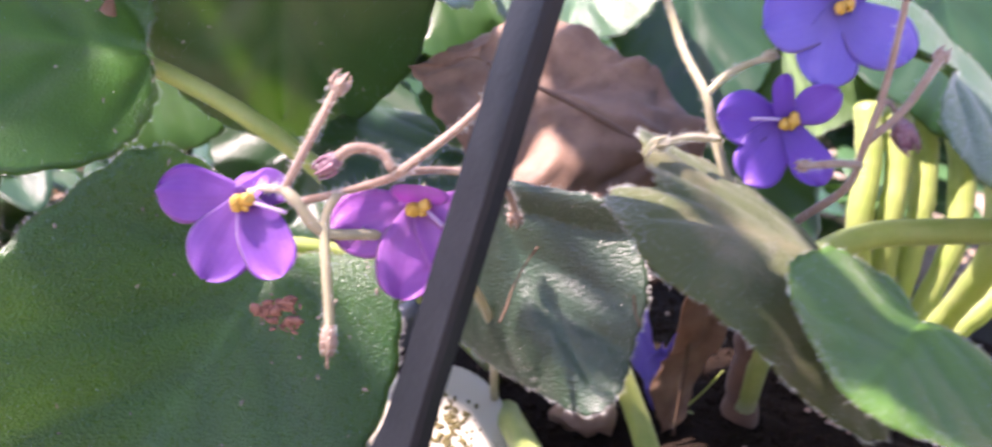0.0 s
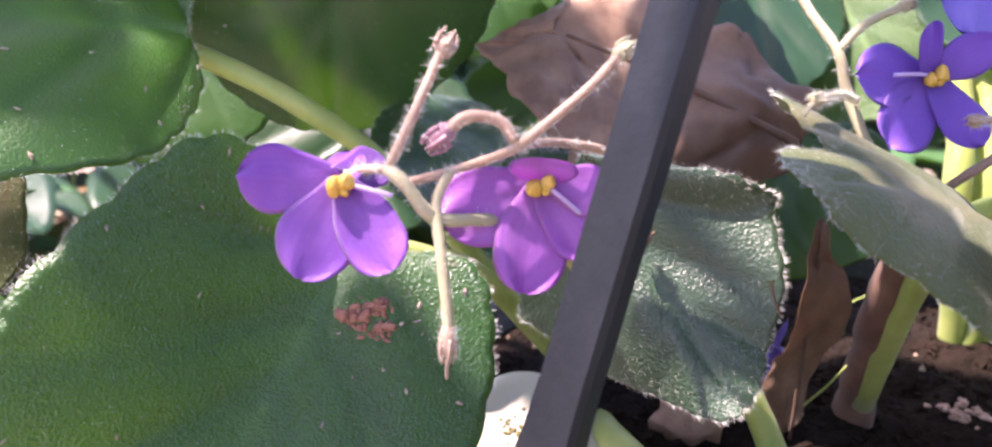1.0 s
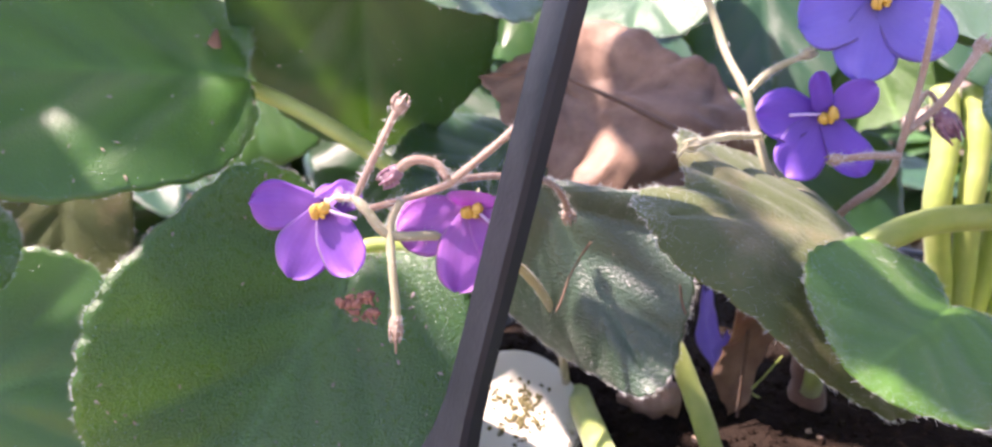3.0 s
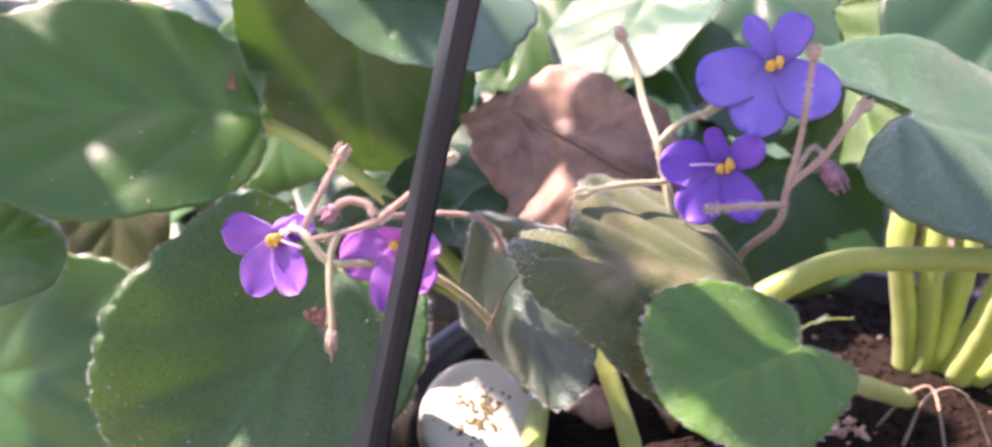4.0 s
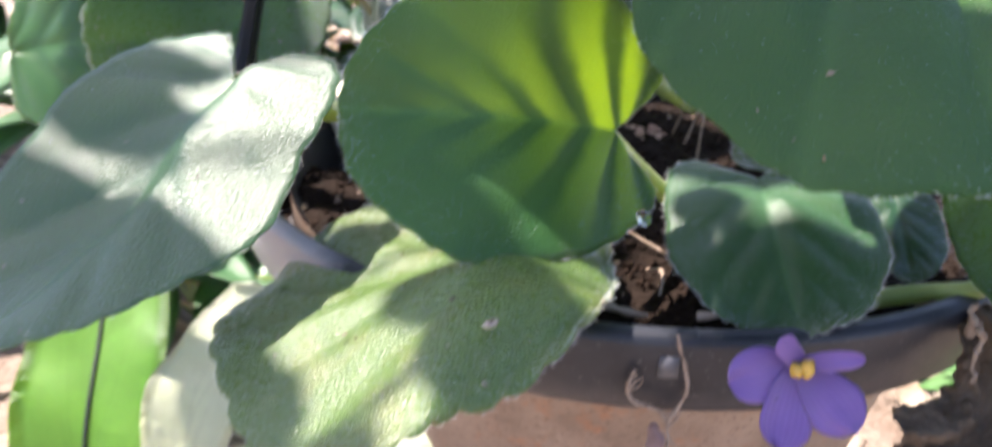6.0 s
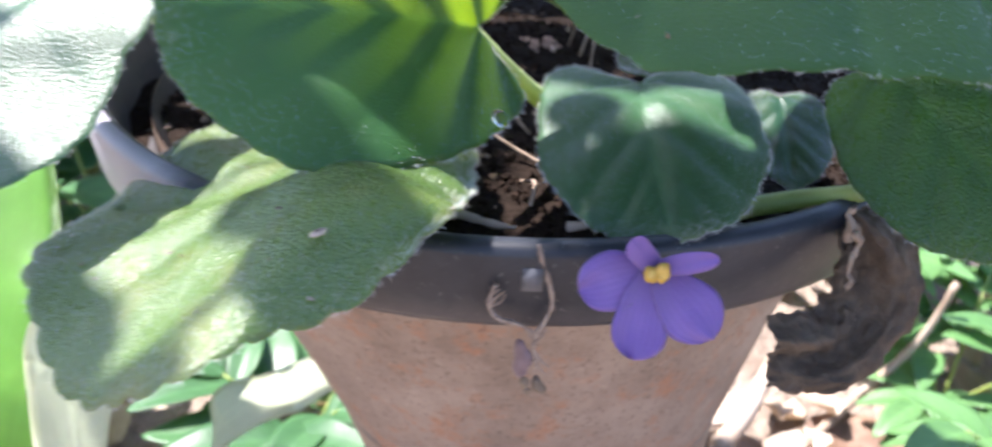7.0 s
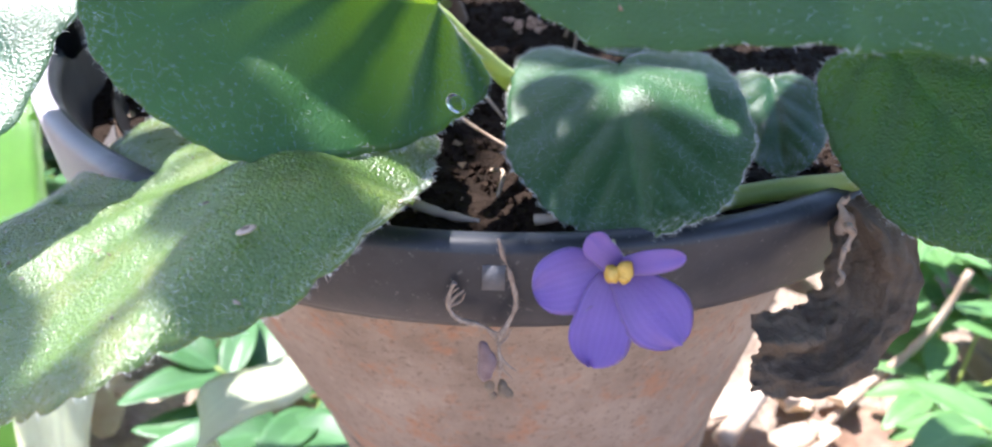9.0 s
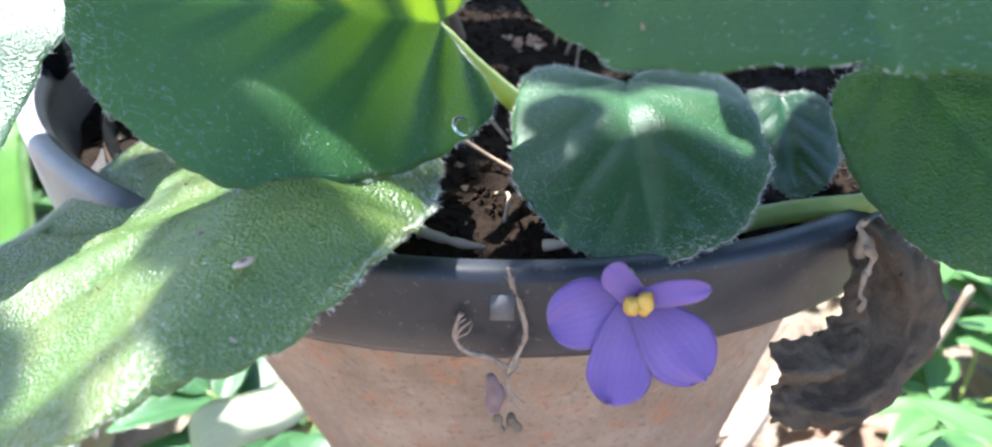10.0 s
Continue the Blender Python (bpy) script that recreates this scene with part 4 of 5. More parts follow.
# flower stalks
stalk(left_plant, [(-0.086, 0.000, 0.170), (-0.0885, -0.022, 0.203), (-0.098, -0.037, 0.223), (-0.1085, -0.049, 0.2310), (-0.1176, -0.0554, 0.2332), (-0.1222, -0.0558, 0.2383), (-0.1249, -0.0542, 0.2399)], 0.0011, 0.0010, STALK_GREEN, "hairy greenish flower stalk", 200, 1)
stalk(left_plant, [(-0.1249, -0.0542, 0.2399), (-0.1218, -0.0519, 0.2468), (-0.1177, -0.0455, 0.257)], 0.0007, 0.0008, STALK, "pinkish hairy stalk with spent bud", 160, 2, (0.0016, 1.3, STALK, 0.004))
stalk(left_plant, [(-0.1249, -0.0542, 0.2399), (-0.1275, -0.0530, 0.2395), (-0.1315, -0.0525, 0.2385)], 0.0008, 0.0007, STALK, "", 80, 3)
stalk(left_plant, [(-0.1222, -0.0558, 0.2383), (-0.1130, -0.0500, 0.240), (-0.1065, -0.0510, 0.2430), (-0.1042, -0.0513, 0.2451), (-0.0961, -0.048, 0.2519), (-0.0909, -0.0441, 0.2571)], 0.0007, 0.0008, STALK, "hairy pinkish flower stalk", 260, 4, (0.0014, 1.4, STALK_GREEN, 0.003))
stalk(left_plant, [(-0.1065, -0.0526, 0.2444), (-0.1089, -0.0518, 0.2472), (-0.1135, -0.0526, 0.2478), (-0.1172, -0.0538, 0.2450)], 0.0008, 0.0010, STALK, "curled stalk with drooping bud", 120, 5, (0.0017, 1.4, BUD, 0))
stalk(left_plant, [(-0.1158, -0.0531, 0.2398), (-0.1177, -0.0546, 0.2353), (-0.1165, -0.0588, 0.229), (-0.1151, -0.0617, 0.2204), (-0.115, -0.0628, 0.217)], 0.0008, 0.0009, STALK_GREEN, "drooping spent flower stalk", 160, 6, (0.0012, 2.2, STALK, 0.004))
stalk(left_plant, [(-0.1050, -0.0512, 0.2440), (-0.0985, -0.0410, 0.2420), (-0.0900, -0.0310, 0.2385), (-0.0862, -0.0270, 0.2335), (-0.0850, -0.0250, 0.2285)], 0.0007, 0.0008, STALK, "thin reddish stalk with nodding bud", 160, 15, (0.0014, 1.4, STALK, 0))
stalk(right_plant, [CROWN_R, (-0.0279, -0.0154, 0.2273), (-0.040, -0.0222, 0.2372), (-0.045, -0.0174, 0.2481), (-0.0475, -0.0152, 0.2558), (-0.0519, -0.008, 0.2633), (-0.0555, -0.0023, 0.2722), (-0.0593, -0.0008, 0.2795)], 0.0012, 0.0008, STALK_GREEN, "tall hairy flower stalk", 260, 7, (0.0014, 1.5, STALK, 0.005))
stalk(right_plant, [(-0.0475, -0.0152, 0.2558), (-0.0423, -0.0132, 0.2608), (-0.0352, -0.0122, 0.2643)], 0.0008, 0.0007, STALK_GREEN, "", 80, 8, (0.0011, 1.6, STALK_GREEN, 0))
stalk(right_plant, [(-0.0444, -0.0196, 0.2476), (-0.0532, -0.0338, 0.2505), (-0.0599, -0.0423, 0.2508)], 0.0007, 0.0008, STALK_GREEN, "", 100, 9, (0.0012, 2.0, STALK_GREEN, 0.005))
stalk(right_plant, [(-0.0256, -0.0100, 0.215), (-0.0256, -0.0191, 0.23), (-0.0182, -0.0233, 0.2402), (-0.017, -0.0249, 0.249), (-0.0151, -0.0241, 0.2629), (-0.0144, -0.0226, 0.2795)], 0.0010, 0.0006, STALK, "thin stalk crossing the flower", 200, 10, (0.0012, 1.6, STALK, 0))
stalk(right_plant, [(-0.0165, -0.0241, 0.2504), (-0.0099, -0.0221, 0.2567), (-0.0051, -0.0194, 0.264), (-0.0025, -0.0168, 0.2674)], 0.0008, 0.0008, STALK, "", 120, 11, (0.0014, 1.4, STALK, 0))
stalk(right_plant, [(-0.0176, -0.0264, 0.2462), (-0.0249, -0.0345, 0.248), (-0.0323, -0.0377, 0.2479)], 0.0008, 0.0007, STALK, "", 100, 12, (0.0010, 1.8, STALK, 0))
stalk(right_plant, [(-0.0165, -0.0241, 0.2504), (-0.0119, -0.0189, 0.258), (-0.0076, -0.0196, 0.2522)], 0.0006, 0.0006, STALK, "stalk with dark purple bud", 60, 13, (0.0021, 1.9, BUD, 0))
stalk(right_plant, [(0.0772, -0.1085, 0.1660), (0.0790, -0.1190, 0.1685), (0.0808, -0.1275, 0.1758)], 0.0008, 0.0006, STALK_GREEN, "", 80, 14)
bm = bmesh.new()
tube(bm, [(-0.018, 0.012, 0.155), (-0.022, 0.002, 0.185), (-0.026, -0.012, 0.218)], 0.0052, 0.0038, 12, 8, 0.35)
part("stem", bm, soft_material("old_stem", (0.13, 0.065, 0.045), (0.24, 0.13, 0.085), (0.3, 0.15, 0.08), 0.1), right_plant, "short stout reddish brown main stem", CROWN_R)
bm = bmesh.new()
tube(bm, [(-0.0222, -0.0061, 0.2120), (-0.0032, 0.0008, 0.2215), (0.0125, 0.0008, 0.225), (0.0385, -0.0042, 0.2286), (0.0505, -0.040, 0.2370), (0.0535, -0.0660, 0.2462)], 0.0036, 0.0028, 12, 8, 0.08)
part("petiole", bm, PETIOLE, right_plant, "thick pale green leaf stalk", (-0.0222, -0.0061, 0.2120))
bm = bmesh.new()
tube(bm, [(0.0785, -0.0774, 0.1620), (0.0905, -0.0682, 0.1645), (0.1008, -0.0635, 0.1670), (0.1097, -0.0637, 0.1705), (0.1167, -0.0631, 0.1750)], 0.0026, 0.0022, 10, 8, 0.08)
part("petiole", bm, PETIOLE, right_plant, "pale green leaf stalk along the rim", (0.060, -0.074, 0.160))
for a, b in (((0.0300, 0.0560, 0.158), (0.0224, 0.0579, 0.2080)), ((0.0335, 0.0545, 0.158), (0.0325, 0.0600, 0.2080)), ((0.0365, 0.0570, 0.158), (0.0430, 0.0630, 0.2050)), ((0.0400, 0.0555, 0.158), (0.0560, 0.0640, 0.2020)), ((0.0430, 0.0520, 0.158), (0.0720, 0.0560, 0.1950)), ((0.0439, 0.0505, 0.166), (0.0483, 0.0306, 0.2100))):
    bm = bmesh.new()
    tube(bm, [a, Vector(a).lerp(Vector(b), 0.5) + Vector((0.001, 0, 0)), b, Vector(b) + Vector((0.002, 0.008, 0.018)), Vector(b) + Vector((0.002, 0.018, 0.034))], 0.0036, 0.0042, 12, 6, 0.12)
    part("leaf_stalk", bm, PETIOLE, right_plant, "stout yellow-green leaf stalk", a)

bm = bmesh.new()
tube(bm, [(-0.0450, -0.0290, 0.1610), (-0.0490, -0.0250, 0.1730), (-0.0550, -0.0190, 0.1860), (-0.0640, -0.0120, 0.2020)], 0.0030, 0.0026, 12, 8, 0.1)
part("petiole", bm, PETIOLE, left_plant, "pale green leaf stalk rising from the soil", (-0.0450, -0.0290, 0.1610))

# ---- things on and in the soil ----
bm = bmesh.new()
m = Matrix.Translation((-0.1000, -0.0056, 0.1593)) @ look((0, 0, 0), (0.2961, -0.5625, 0.7480)).to_3x3().to_4x4() @ Matrix.Rotation(math.pi, 4, "X")
rings = []
for r, z in ((0.0, 0.0086), (0.0105, 0.0088), (0.0150, 0.0092), (0.0172, 0.0086), (0.0184, 0.0070), (0.0188, 0.0045), (0.0190, -0.008), (0.0180, -0.009), (0.0, -0.009)):
    rings.append([bm.verts.new(m @ Vector((r * math.cos(a), r * math.sin(a), z))) for a in (2 * math.pi * j / 48 for j in range(48))])
for a, b in zip(rings, rings[1:]):
    for j in range(48):
        bm.faces.new((a[j], a[(j + 1) % 48], b[(j + 1) % 48], b[j]))
bmesh.ops.remove_doubles(bm, verts=bm.verts, dist=0.00005)
bmesh.ops.recalc_face_normals(bm, faces=bm.faces)
cap = tagged(part("bottle_cap", bm, CAP, at=(-0.1000, -0.0056, 0.1593)), "round white plastic cap with mossy stains in the soil", "cap")
bm = bmesh.new()
moss = random.Random(21)
for k in range(170):
    a, r = moss.choice((0.5, 1.5, 2.4, 3.4, 4.3, 5.5)) + moss.gauss(0, 0.22), moss.uniform(0.0015, 0.0115) * moss.uniform(0.6, 1.0)
    ball(bm, m @ Vector((r * math.cos(a), r * math.sin(a), 0.0088)), moss.uniform(0.0002, 0.0007), (1.3, 0.9, 0.35), m.to_3x3().to_4x4() @ Matrix.Rotation(moss.uniform(0, 3), 4, "Z"), 6, 4, 0.5)
tagged(part("moss", bm, MOSS, cap, "brown-green mossy crust", cap.location), kind="stuff")


def dry_leaf(name, label, base, tip, up, width, material, crumple=0.004, **shape):
    bm = bmesh.new()
    blade(bm, base, tip, up, width, thick=0.0005, **shape)
    for v in bm.verts:
        v.co += crumple * noise.noise_vector(v.co * 48) + 0.0018 * noise.noise_vector(v.co * 170)
    return tagged(part(name, bm, material, at=base), label, "dry leaf")


fallen = dry_leaf("fallen_leaf", "large curled brown fallen leaf among the plants", (-0.0451, 0.0083, 0.2327), (-0.1099, 0.0275, 0.2578), (0.1, -0.8, 0.5), 0.050, DRY_LEAF, fl=0.15, fr=-0.2, bow=0.1, lobe=0.02, egg=0.0, ripple=1.5, seed=3, crumple=0.008)
bm = bmesh.new()
tube(bm, [(-0.0440, 0.0065, 0.2335), (-0.0700, 0.0125, 0.2450), (-0.0950, 0.0210, 0.2535)], 0.0010, 0.0005, 7, 6, 0.2)
part("midrib", bm, DRY_LEAF, fallen, "raised brown midrib", (-0.0440, 0.0065, 0.2335))
narrow = dry_leaf("fallen_leaf", "narrow curled brown dry leaf standing in the soil", (-0.0385, 0.0000, 0.2182), (-0.0399, -0.0050, 0.1676), (0.3, -0.9, 0.2), 0.013, DRY_LEAF, fl=0.3, fr=0.2, bow=0.1, lobe=0.0, egg=0.0, ripple=1.5, seed=5, crumple=0.006)
bm = bmesh.new()
tube(bm, [(-0.0385, -0.0016, 0.2182), (-0.0392, -0.0037, 0.1929), (-0.0399, -0.0062, 0.1676)], 0.0007, 0.0004, 6, 5, 0.3)
part("midrib", bm, DRY_LEAF, narrow, "raised brown midrib", (-0.0385, 0.0000, 0.2182))


def crumpled_leaf(name, label, spine, widths, facing, material, seed):
    """A dead leaf along a spine, folded, puckered and torn at its edges."""
    line = spline(spine, 9)
    bm = bmesh.new()
    uv = bm.loops.layers.uv.verify()
    rows = []
    for i, p in enumerate(line):
        u = i / (len(line) - 1)
        s = u * (len(widths) - 1)
        k = min(int(s), len(widths) - 2)
        wide = widths[k] + (widths[k + 1] - widths[k]) * (s - k)
        along = (line[min(i + 1, len(line) - 1)] - line[max(i - 1, 0)]).normalized()
        side = along.cross(Vector(facing)).normalized()
        out = side.cross(along)
        row = []
        for j in range(29):
            v = j / 14 - 1
            frayed = 1 + 0.16 * noise.noise(Vector((u * 11, seed + (3 if v > 0 else 0), 0))) + 0.06 * noise.noise(Vector((u * 40, seed, v)))
            fold = 0.16 * math.sin(v * 5.0 + 3 * u + seed) + 0.30 * noise.noise(Vector((u * 4 + seed, v * 2.2, 0))) + 0.16 * noise.noise(Vector((u * 15, v * 7, seed)))
            q = p + side * wide / 2 * v * frayed + out * (fold * wide * 0.55 - 0.10 * wide * v * v)
            row.append((bm.verts.new(q + 0.0006 * noise.noise_vector(q * 420)), (u, v)))
        rows.append(row)
    for a, b in zip(rows, rows[1:]):
        for j in range(28):
            f = bm.faces.new((a[j][0], a[j + 1][0], b[j + 1][0], b[j][0]))
            for lp, w in zip(f.loops, (a[j][1], a[j + 1][1], b[j + 1][1], b[j][1])):
                lp[uv].uv = w
    bmesh.ops.solidify(bm, geom=bm.faces[:], thickness=0.0006)
    dead = thing(name, spine[0], label, "dry leaf")
    part("blade", bm, material, dead, "", spine[0])
    return dead


dead = crumpled_leaf("withered_leaf", "shrivelled dark brown leaf hanging over the rim", [(0.1104, -0.07, 0.169), (0.1169, -0.0758, 0.165), (0.1191, -0.0787, 0.1579), (0.118, -0.083, 0.1507), (0.1135, -0.0899, 0.1472), (0.1073, -0.0947, 0.1471), (0.1021, -0.0981, 0.1476)], [0.0070, 0.0165, 0.0180, 0.0184, 0.0181, 0.0172, 0.0150], (0.05, -0.90, 0.42), DEAD_LEAF, 3.0)
bm = bmesh.new()
tube(bm, [(0.0996, -0.0674, 0.1613), (0.1012, -0.0658, 0.1646), (0.1057, -0.0652, 0.1663), (0.1097, -0.0676, 0.1657), (0.1113, -0.0729, 0.1642), (0.1116, -0.0731, 0.1676), (0.1138, -0.0720, 0.1658)], 0.0010, 0.0016, 9, 8, 0.6)
part("leaf_stalk", bm, TWIG, dead, "twisted pinkish brown dry stalk", (0.0996, -0.0674, 0.1613))
bm = bmesh.new()
axis = spline([(0.111, -0.0733, 0.1715), (0.1106, -0.0767, 0.169), (0.1133, -0.0789, 0.1671), (0.1123, -0.0812, 0.1628), (0.1137, -0.0834, 0.1591)], 12)
tube(bm, [p + 0.0016 * noise.noise_vector(p * 520) for p in axis], 0.0007, 0.0005, 7, 4, 0.9)
part("curled_edge", bm, TWIG, dead, "pale curled and knotted edge", axis[0])


def curl(name, label, category, points, r0, r1, material, lumpy=0.2, seg=7):
    """A thin twig, root or dry stem along a smooth line."""
    bm = bmesh.new()
    tube(bm, points, r0, r1, seg, 6, lumpy)
    return tagged(part(name, bm, material, at=points[0]), label, category)


SPRIG = plain_material("withered_sprig", (0.20, 0.145, 0.11), (0.42, 0.34, 0.28), 600, 0.85, 0.6, 0.0003)


def sprig(points, shreds, seed):
    """A withered flower stalk: kinked, hairy, with frayed shreds."""
    rng = random.Random(seed)
    ob = thing("withered_sprig", points[0], "thin frayed withered flower sprig stuck on the rim", "sprig", "withered sprigs on the pot")
    bm = bmesh.new()
    line = tube(bm, points, 0.00044, 0.00034, 7, 5, 1.2)
    hairs(bm, line, lambda p, i: Vector((rng.gauss(0, 1), rng.gauss(0, 1), rng.gauss(0, 1))).normalized(), 0.0014, 260, rng, 0.00007)
    part("stalk", bm, SPRIG, ob, "", points[0])
    for ends in shreds:
        bm = bmesh.new()
        tube(bm, ends, 0.00032, 0.00014, 6, 4, 0.5)
        part("shred", bm, SPRIG, ob, "", ends[0])


sprig([(0.0575, -0.1191, 0.1720), (0.0582, -0.1187, 0.1688), (0.0592, -0.1182, 0.1658), (0.0604, -0.1176, 0.1609), (0.0606, -0.1175, 0.1573), (0.0595, -0.1180, 0.1536), (0.0584, -0.1186, 0.1507), (0.0581, -0.1188, 0.1479), (0.0586, -0.1185, 0.1441), (0.0585, -0.1186, 0.1406)], [[(0.0582, -0.1187, 0.1464), (0.0596, -0.1180, 0.1438), (0.0613, -0.1171, 0.1422)], [(0.0583, -0.1187, 0.1441), (0.0592, -0.1182, 0.1422), (0.0607, -0.1174, 0.1402)], [(0.0582, -0.1187, 0.1486), (0.0594, -0.1181, 0.1501), (0.0601, -0.1177, 0.1523)], [(0.0549, -0.1203, 0.1532), (0.0570, -0.1193, 0.1518), (0.0593, -0.1181, 0.1507)]], 4)
sprig([(0.0505, -0.1222, 0.1625), (0.0496, -0.1226, 0.1597), (0.0496, -0.1226, 0.1566), (0.0511, -0.1219, 0.1544), (0.0530, -0.1211, 0.1537), (0.0551, -0.1202, 0.1531), (0.0570, -0.1193, 0.1515), (0.0581, -0.1187, 0.1492)], [[(0.0496, -0.1226, 0.1576), (0.0499, -0.1224, 0.1600), (0.0512, -0.1219, 0.1614)], [(0.0496, -0.1226, 0.1576), (0.0507, -0.1221, 0.1595), (0.0521, -0.1215, 0.1609)], [(0.0497, -0.1225, 0.1572), (0.0515, -0.1217, 0.1584), (0.0522, -0.1214, 0.1601)]], 5)
bm = bmesh.new()
ball(bm, (0.0559, -0.1194, 0.1437), 0.0042, (0.42, 0.22, 1.15), None, 16, 12, 0.5)
tagged(part("withered_petal", bm, soft_material("withered_petal", (0.14, 0.09, 0.10), (0.22, 0.15, 0.16), (0.2, 0.1, 0.12), 0.15, 300), at=(0.0559, -0.1194, 0.1437)), "shrivelled dull purple petal stuck on the pot wall", "dry flower")
bm = bmesh.new()
for p, size in (((0.0567, -0.1190, 0.1379), 0.0014), ((0.0592, -0.1178, 0.1369), 0.0020), ((0.0573, -0.1187, 0.1355), 0.0012)):
    ball(bm, p, size, (0.8, 0.5, 1.1), None, 10, 8, 0.8)
tagged(part("withered_flower", bm, DEAD_LEAF, at=(0.0567, -0.1190, 0.1379)), "shrivelled brown flower remains on the pot wall", "dry flower")
curl("bark_strip", "dry pinkish bark strip along the rim", "bark", [(0.0230, -0.1060, 0.1690), (0.0320, -0.1085, 0.1680), (0.0420, -0.1075, 0.1665), (0.0470, -0.1050, 0.1655)], 0.0013, 0.0005, LITTER, 0.6)
curl("bark_strip", "dry pinkish bark strip along the rim", "bark", [(0.0570, -0.1010, 0.1665), (0.0610, -0.1000, 0.1675), (0.0640, -0.0975, 0.1685)], 0.0011, 0.0005, LITTER, 0.6)
for k, pts in enumerate((
    [(0.0147, -0.0647, 0.1680), (0.0220, -0.0680, 0.1690), (0.0297, -0.0708, 0.1678), (0.041, -0.0727, 0.1650)],
    [(0.0099, -0.045, 0.1680), (0.0210, -0.0520, 0.1690), (0.0308, -0.0585, 0.1660)],
    [(0.016, 0.0109, 0.1690), (0.0215, 0.0067, 0.1830), (0.0275, 0.0084, 0.1850), (0.0293, -0.0035, 0.1780), (0.031, -0.012, 0.166)],
    [(0.0221, 0.0048, 0.1680), (0.0260, 0.0080, 0.1810), (0.0330, 0.0120, 0.1840), (0.0398, 0.0139, 0.1780), (0.046, 0.012, 0.166)],
    [(0.040, -0.085, 0.166), (0.045, -0.090, 0.169), (0.047, -0.097, 0.167)],
)):
    curl("dry_root", "thin pale dry root strand on the soil", "root", pts, 0.0005, 0.0004, TWIG, 0.3)
curl("green_tendril", "hair-thin green shoot rising from the soil", "shoot", [(-0.030, 0.010, 0.164), (-0.036, 0.000, 0.172), (-0.034, -0.006, 0.181), (-0.031, -0.008, 0.188)], 0.0004, 0.0002, PETIOLE, 0.1)
curl("green_tendril", "hair-thin green shoot rising from the soil", "shoot", [(-0.002, 0.058, 0.164), (-0.004, 0.056, 0.174), (0.002, 0.054, 0.180), (0.012, 0.056, 0.181)], 0.0003, 0.0002, PETIOLE, 0.1)

curl("dry_thread", "thin orange-brown dry flower thread on the small leaf", "dry thread", [(-0.0796, -0.0257, 0.2227), (-0.0818, -0.0278, 0.2196), (-0.0840, -0.0308, 0.2154), (-0.0852, -0.0336, 0.2115), (-0.0863, -0.0353, 0.2091)], 0.0003, 0.0002, DRY_LEAF, 0.4)
curl("dry_thread", "thin orange-brown dry flower thread on the small leaf", "dry thread", [(-0.0595, -0.0331, 0.2169), (-0.0589, -0.0354, 0.2137), (-0.0580, -0.0370, 0.2117)], 0.0003, 0.0002, DRY_LEAF, 0.4)
# brown crumbs of a dead flower on the broad leaf
bm = bmesh.new()
crumb_rng = random.Random(9)
for k in range(70):
    dx, dz, spread = ((0, 0, 0.0022), (0.0026, -0.0026, 0.0013), (-0.0034, 0.0002, 0.0014), (0.0028, 0.0018, 0.0013))[k % 4]
    p = Vector((-0.1309 + dx + crumb_rng.gauss(0, spread * 0.85), -0.0405 + crumb_rng.gauss(0, 0.0005), 0.2097 + dz + crumb_rng.gauss(0, spread * 0.75)))
    ball(bm, p, crumb_rng.uniform(0.0003, 0.0011), (1.5, 0.4, 0.7), Matrix.Rotation(crumb_rng.uniform(0, 3), 4, "Y"), 7, 5, 0.9)
tagged(part("dead_flower", bm, plain_material("dead_petals", (0.20, 0.085, 0.065), (0.36, 0.18, 0.13), 500, 0.8, 0.6, 0.0004), at=(-0.1309, -0.0405, 0.2097)), "crumbled reddish brown dead flower lying on the broad leaf", "dry flower")
dry_leaf("dry_flake", "thin orange-brown dry flake on the leaf base", (-0.1862, 0.0112, 0.2655), (-0.1905, 0.0125, 0.2500), (0.5, -0.8, 0.2), 0.0052, DRY_LEAF, lobe=0.0, ripple=1.0, nth=24, nk=4)
bm = bmesh.new()
ball(bm, (-0.0616, -0.0013, 0.1690), 0.0075, (1.1, 0.8, 0.8), None, 14, 10, 0.5)
tagged(part("bark_chip", bm, plain_material("bark", (0.26, 0.15, 0.11), (0.40, 0.27, 0.20), 200, 0.8, 0.5, 0.0005), at=(-0.0616, -0.0013, 0.169)), "rounded pinkish bark chip on the soil", "bark")
bm = bmesh.new()
for k in range(4):
    one = bmesh.new()
    petal(one, 0.011, 0.008, 0.5 + 0.2 * k, 0.5, 0.15, k)
    bmesh.ops.transform(one, verts=one.verts, matrix=Matrix.Translation((-0.0421, 0.0081, 0.166)) @ pose(0, 0, 0, 20 * k - 25, -30, 70 * k))
    for v in one.verts:
        v.co += 0.0022 * noise.noise_vector(v.co * 160)
    scrap = bpy.data.meshes.new("scrap")
    one.to_mesh(scrap)
    one.free()
    bm.from_mesh(scrap)
    bpy.data.meshes.remove(scrap)
tagged(part("fallen_flower", bm, PETAL_BLUE, at=(-0.0421, 0.0081, 0.166)), "wilted purple flower lying on the soil", "flower")
drop_mat = bpy.data.materials.new("water")
drop_mat.use_nodes = True
water = drop_mat.node_tree.nodes["Principled BSDF"]
water.inputs["Transmission Weight"].default_value, water.inputs["Roughness"].default_value, water.inputs["IOR"].default_value = 1.0, 0.02, 1.33
bm = bmesh.new()
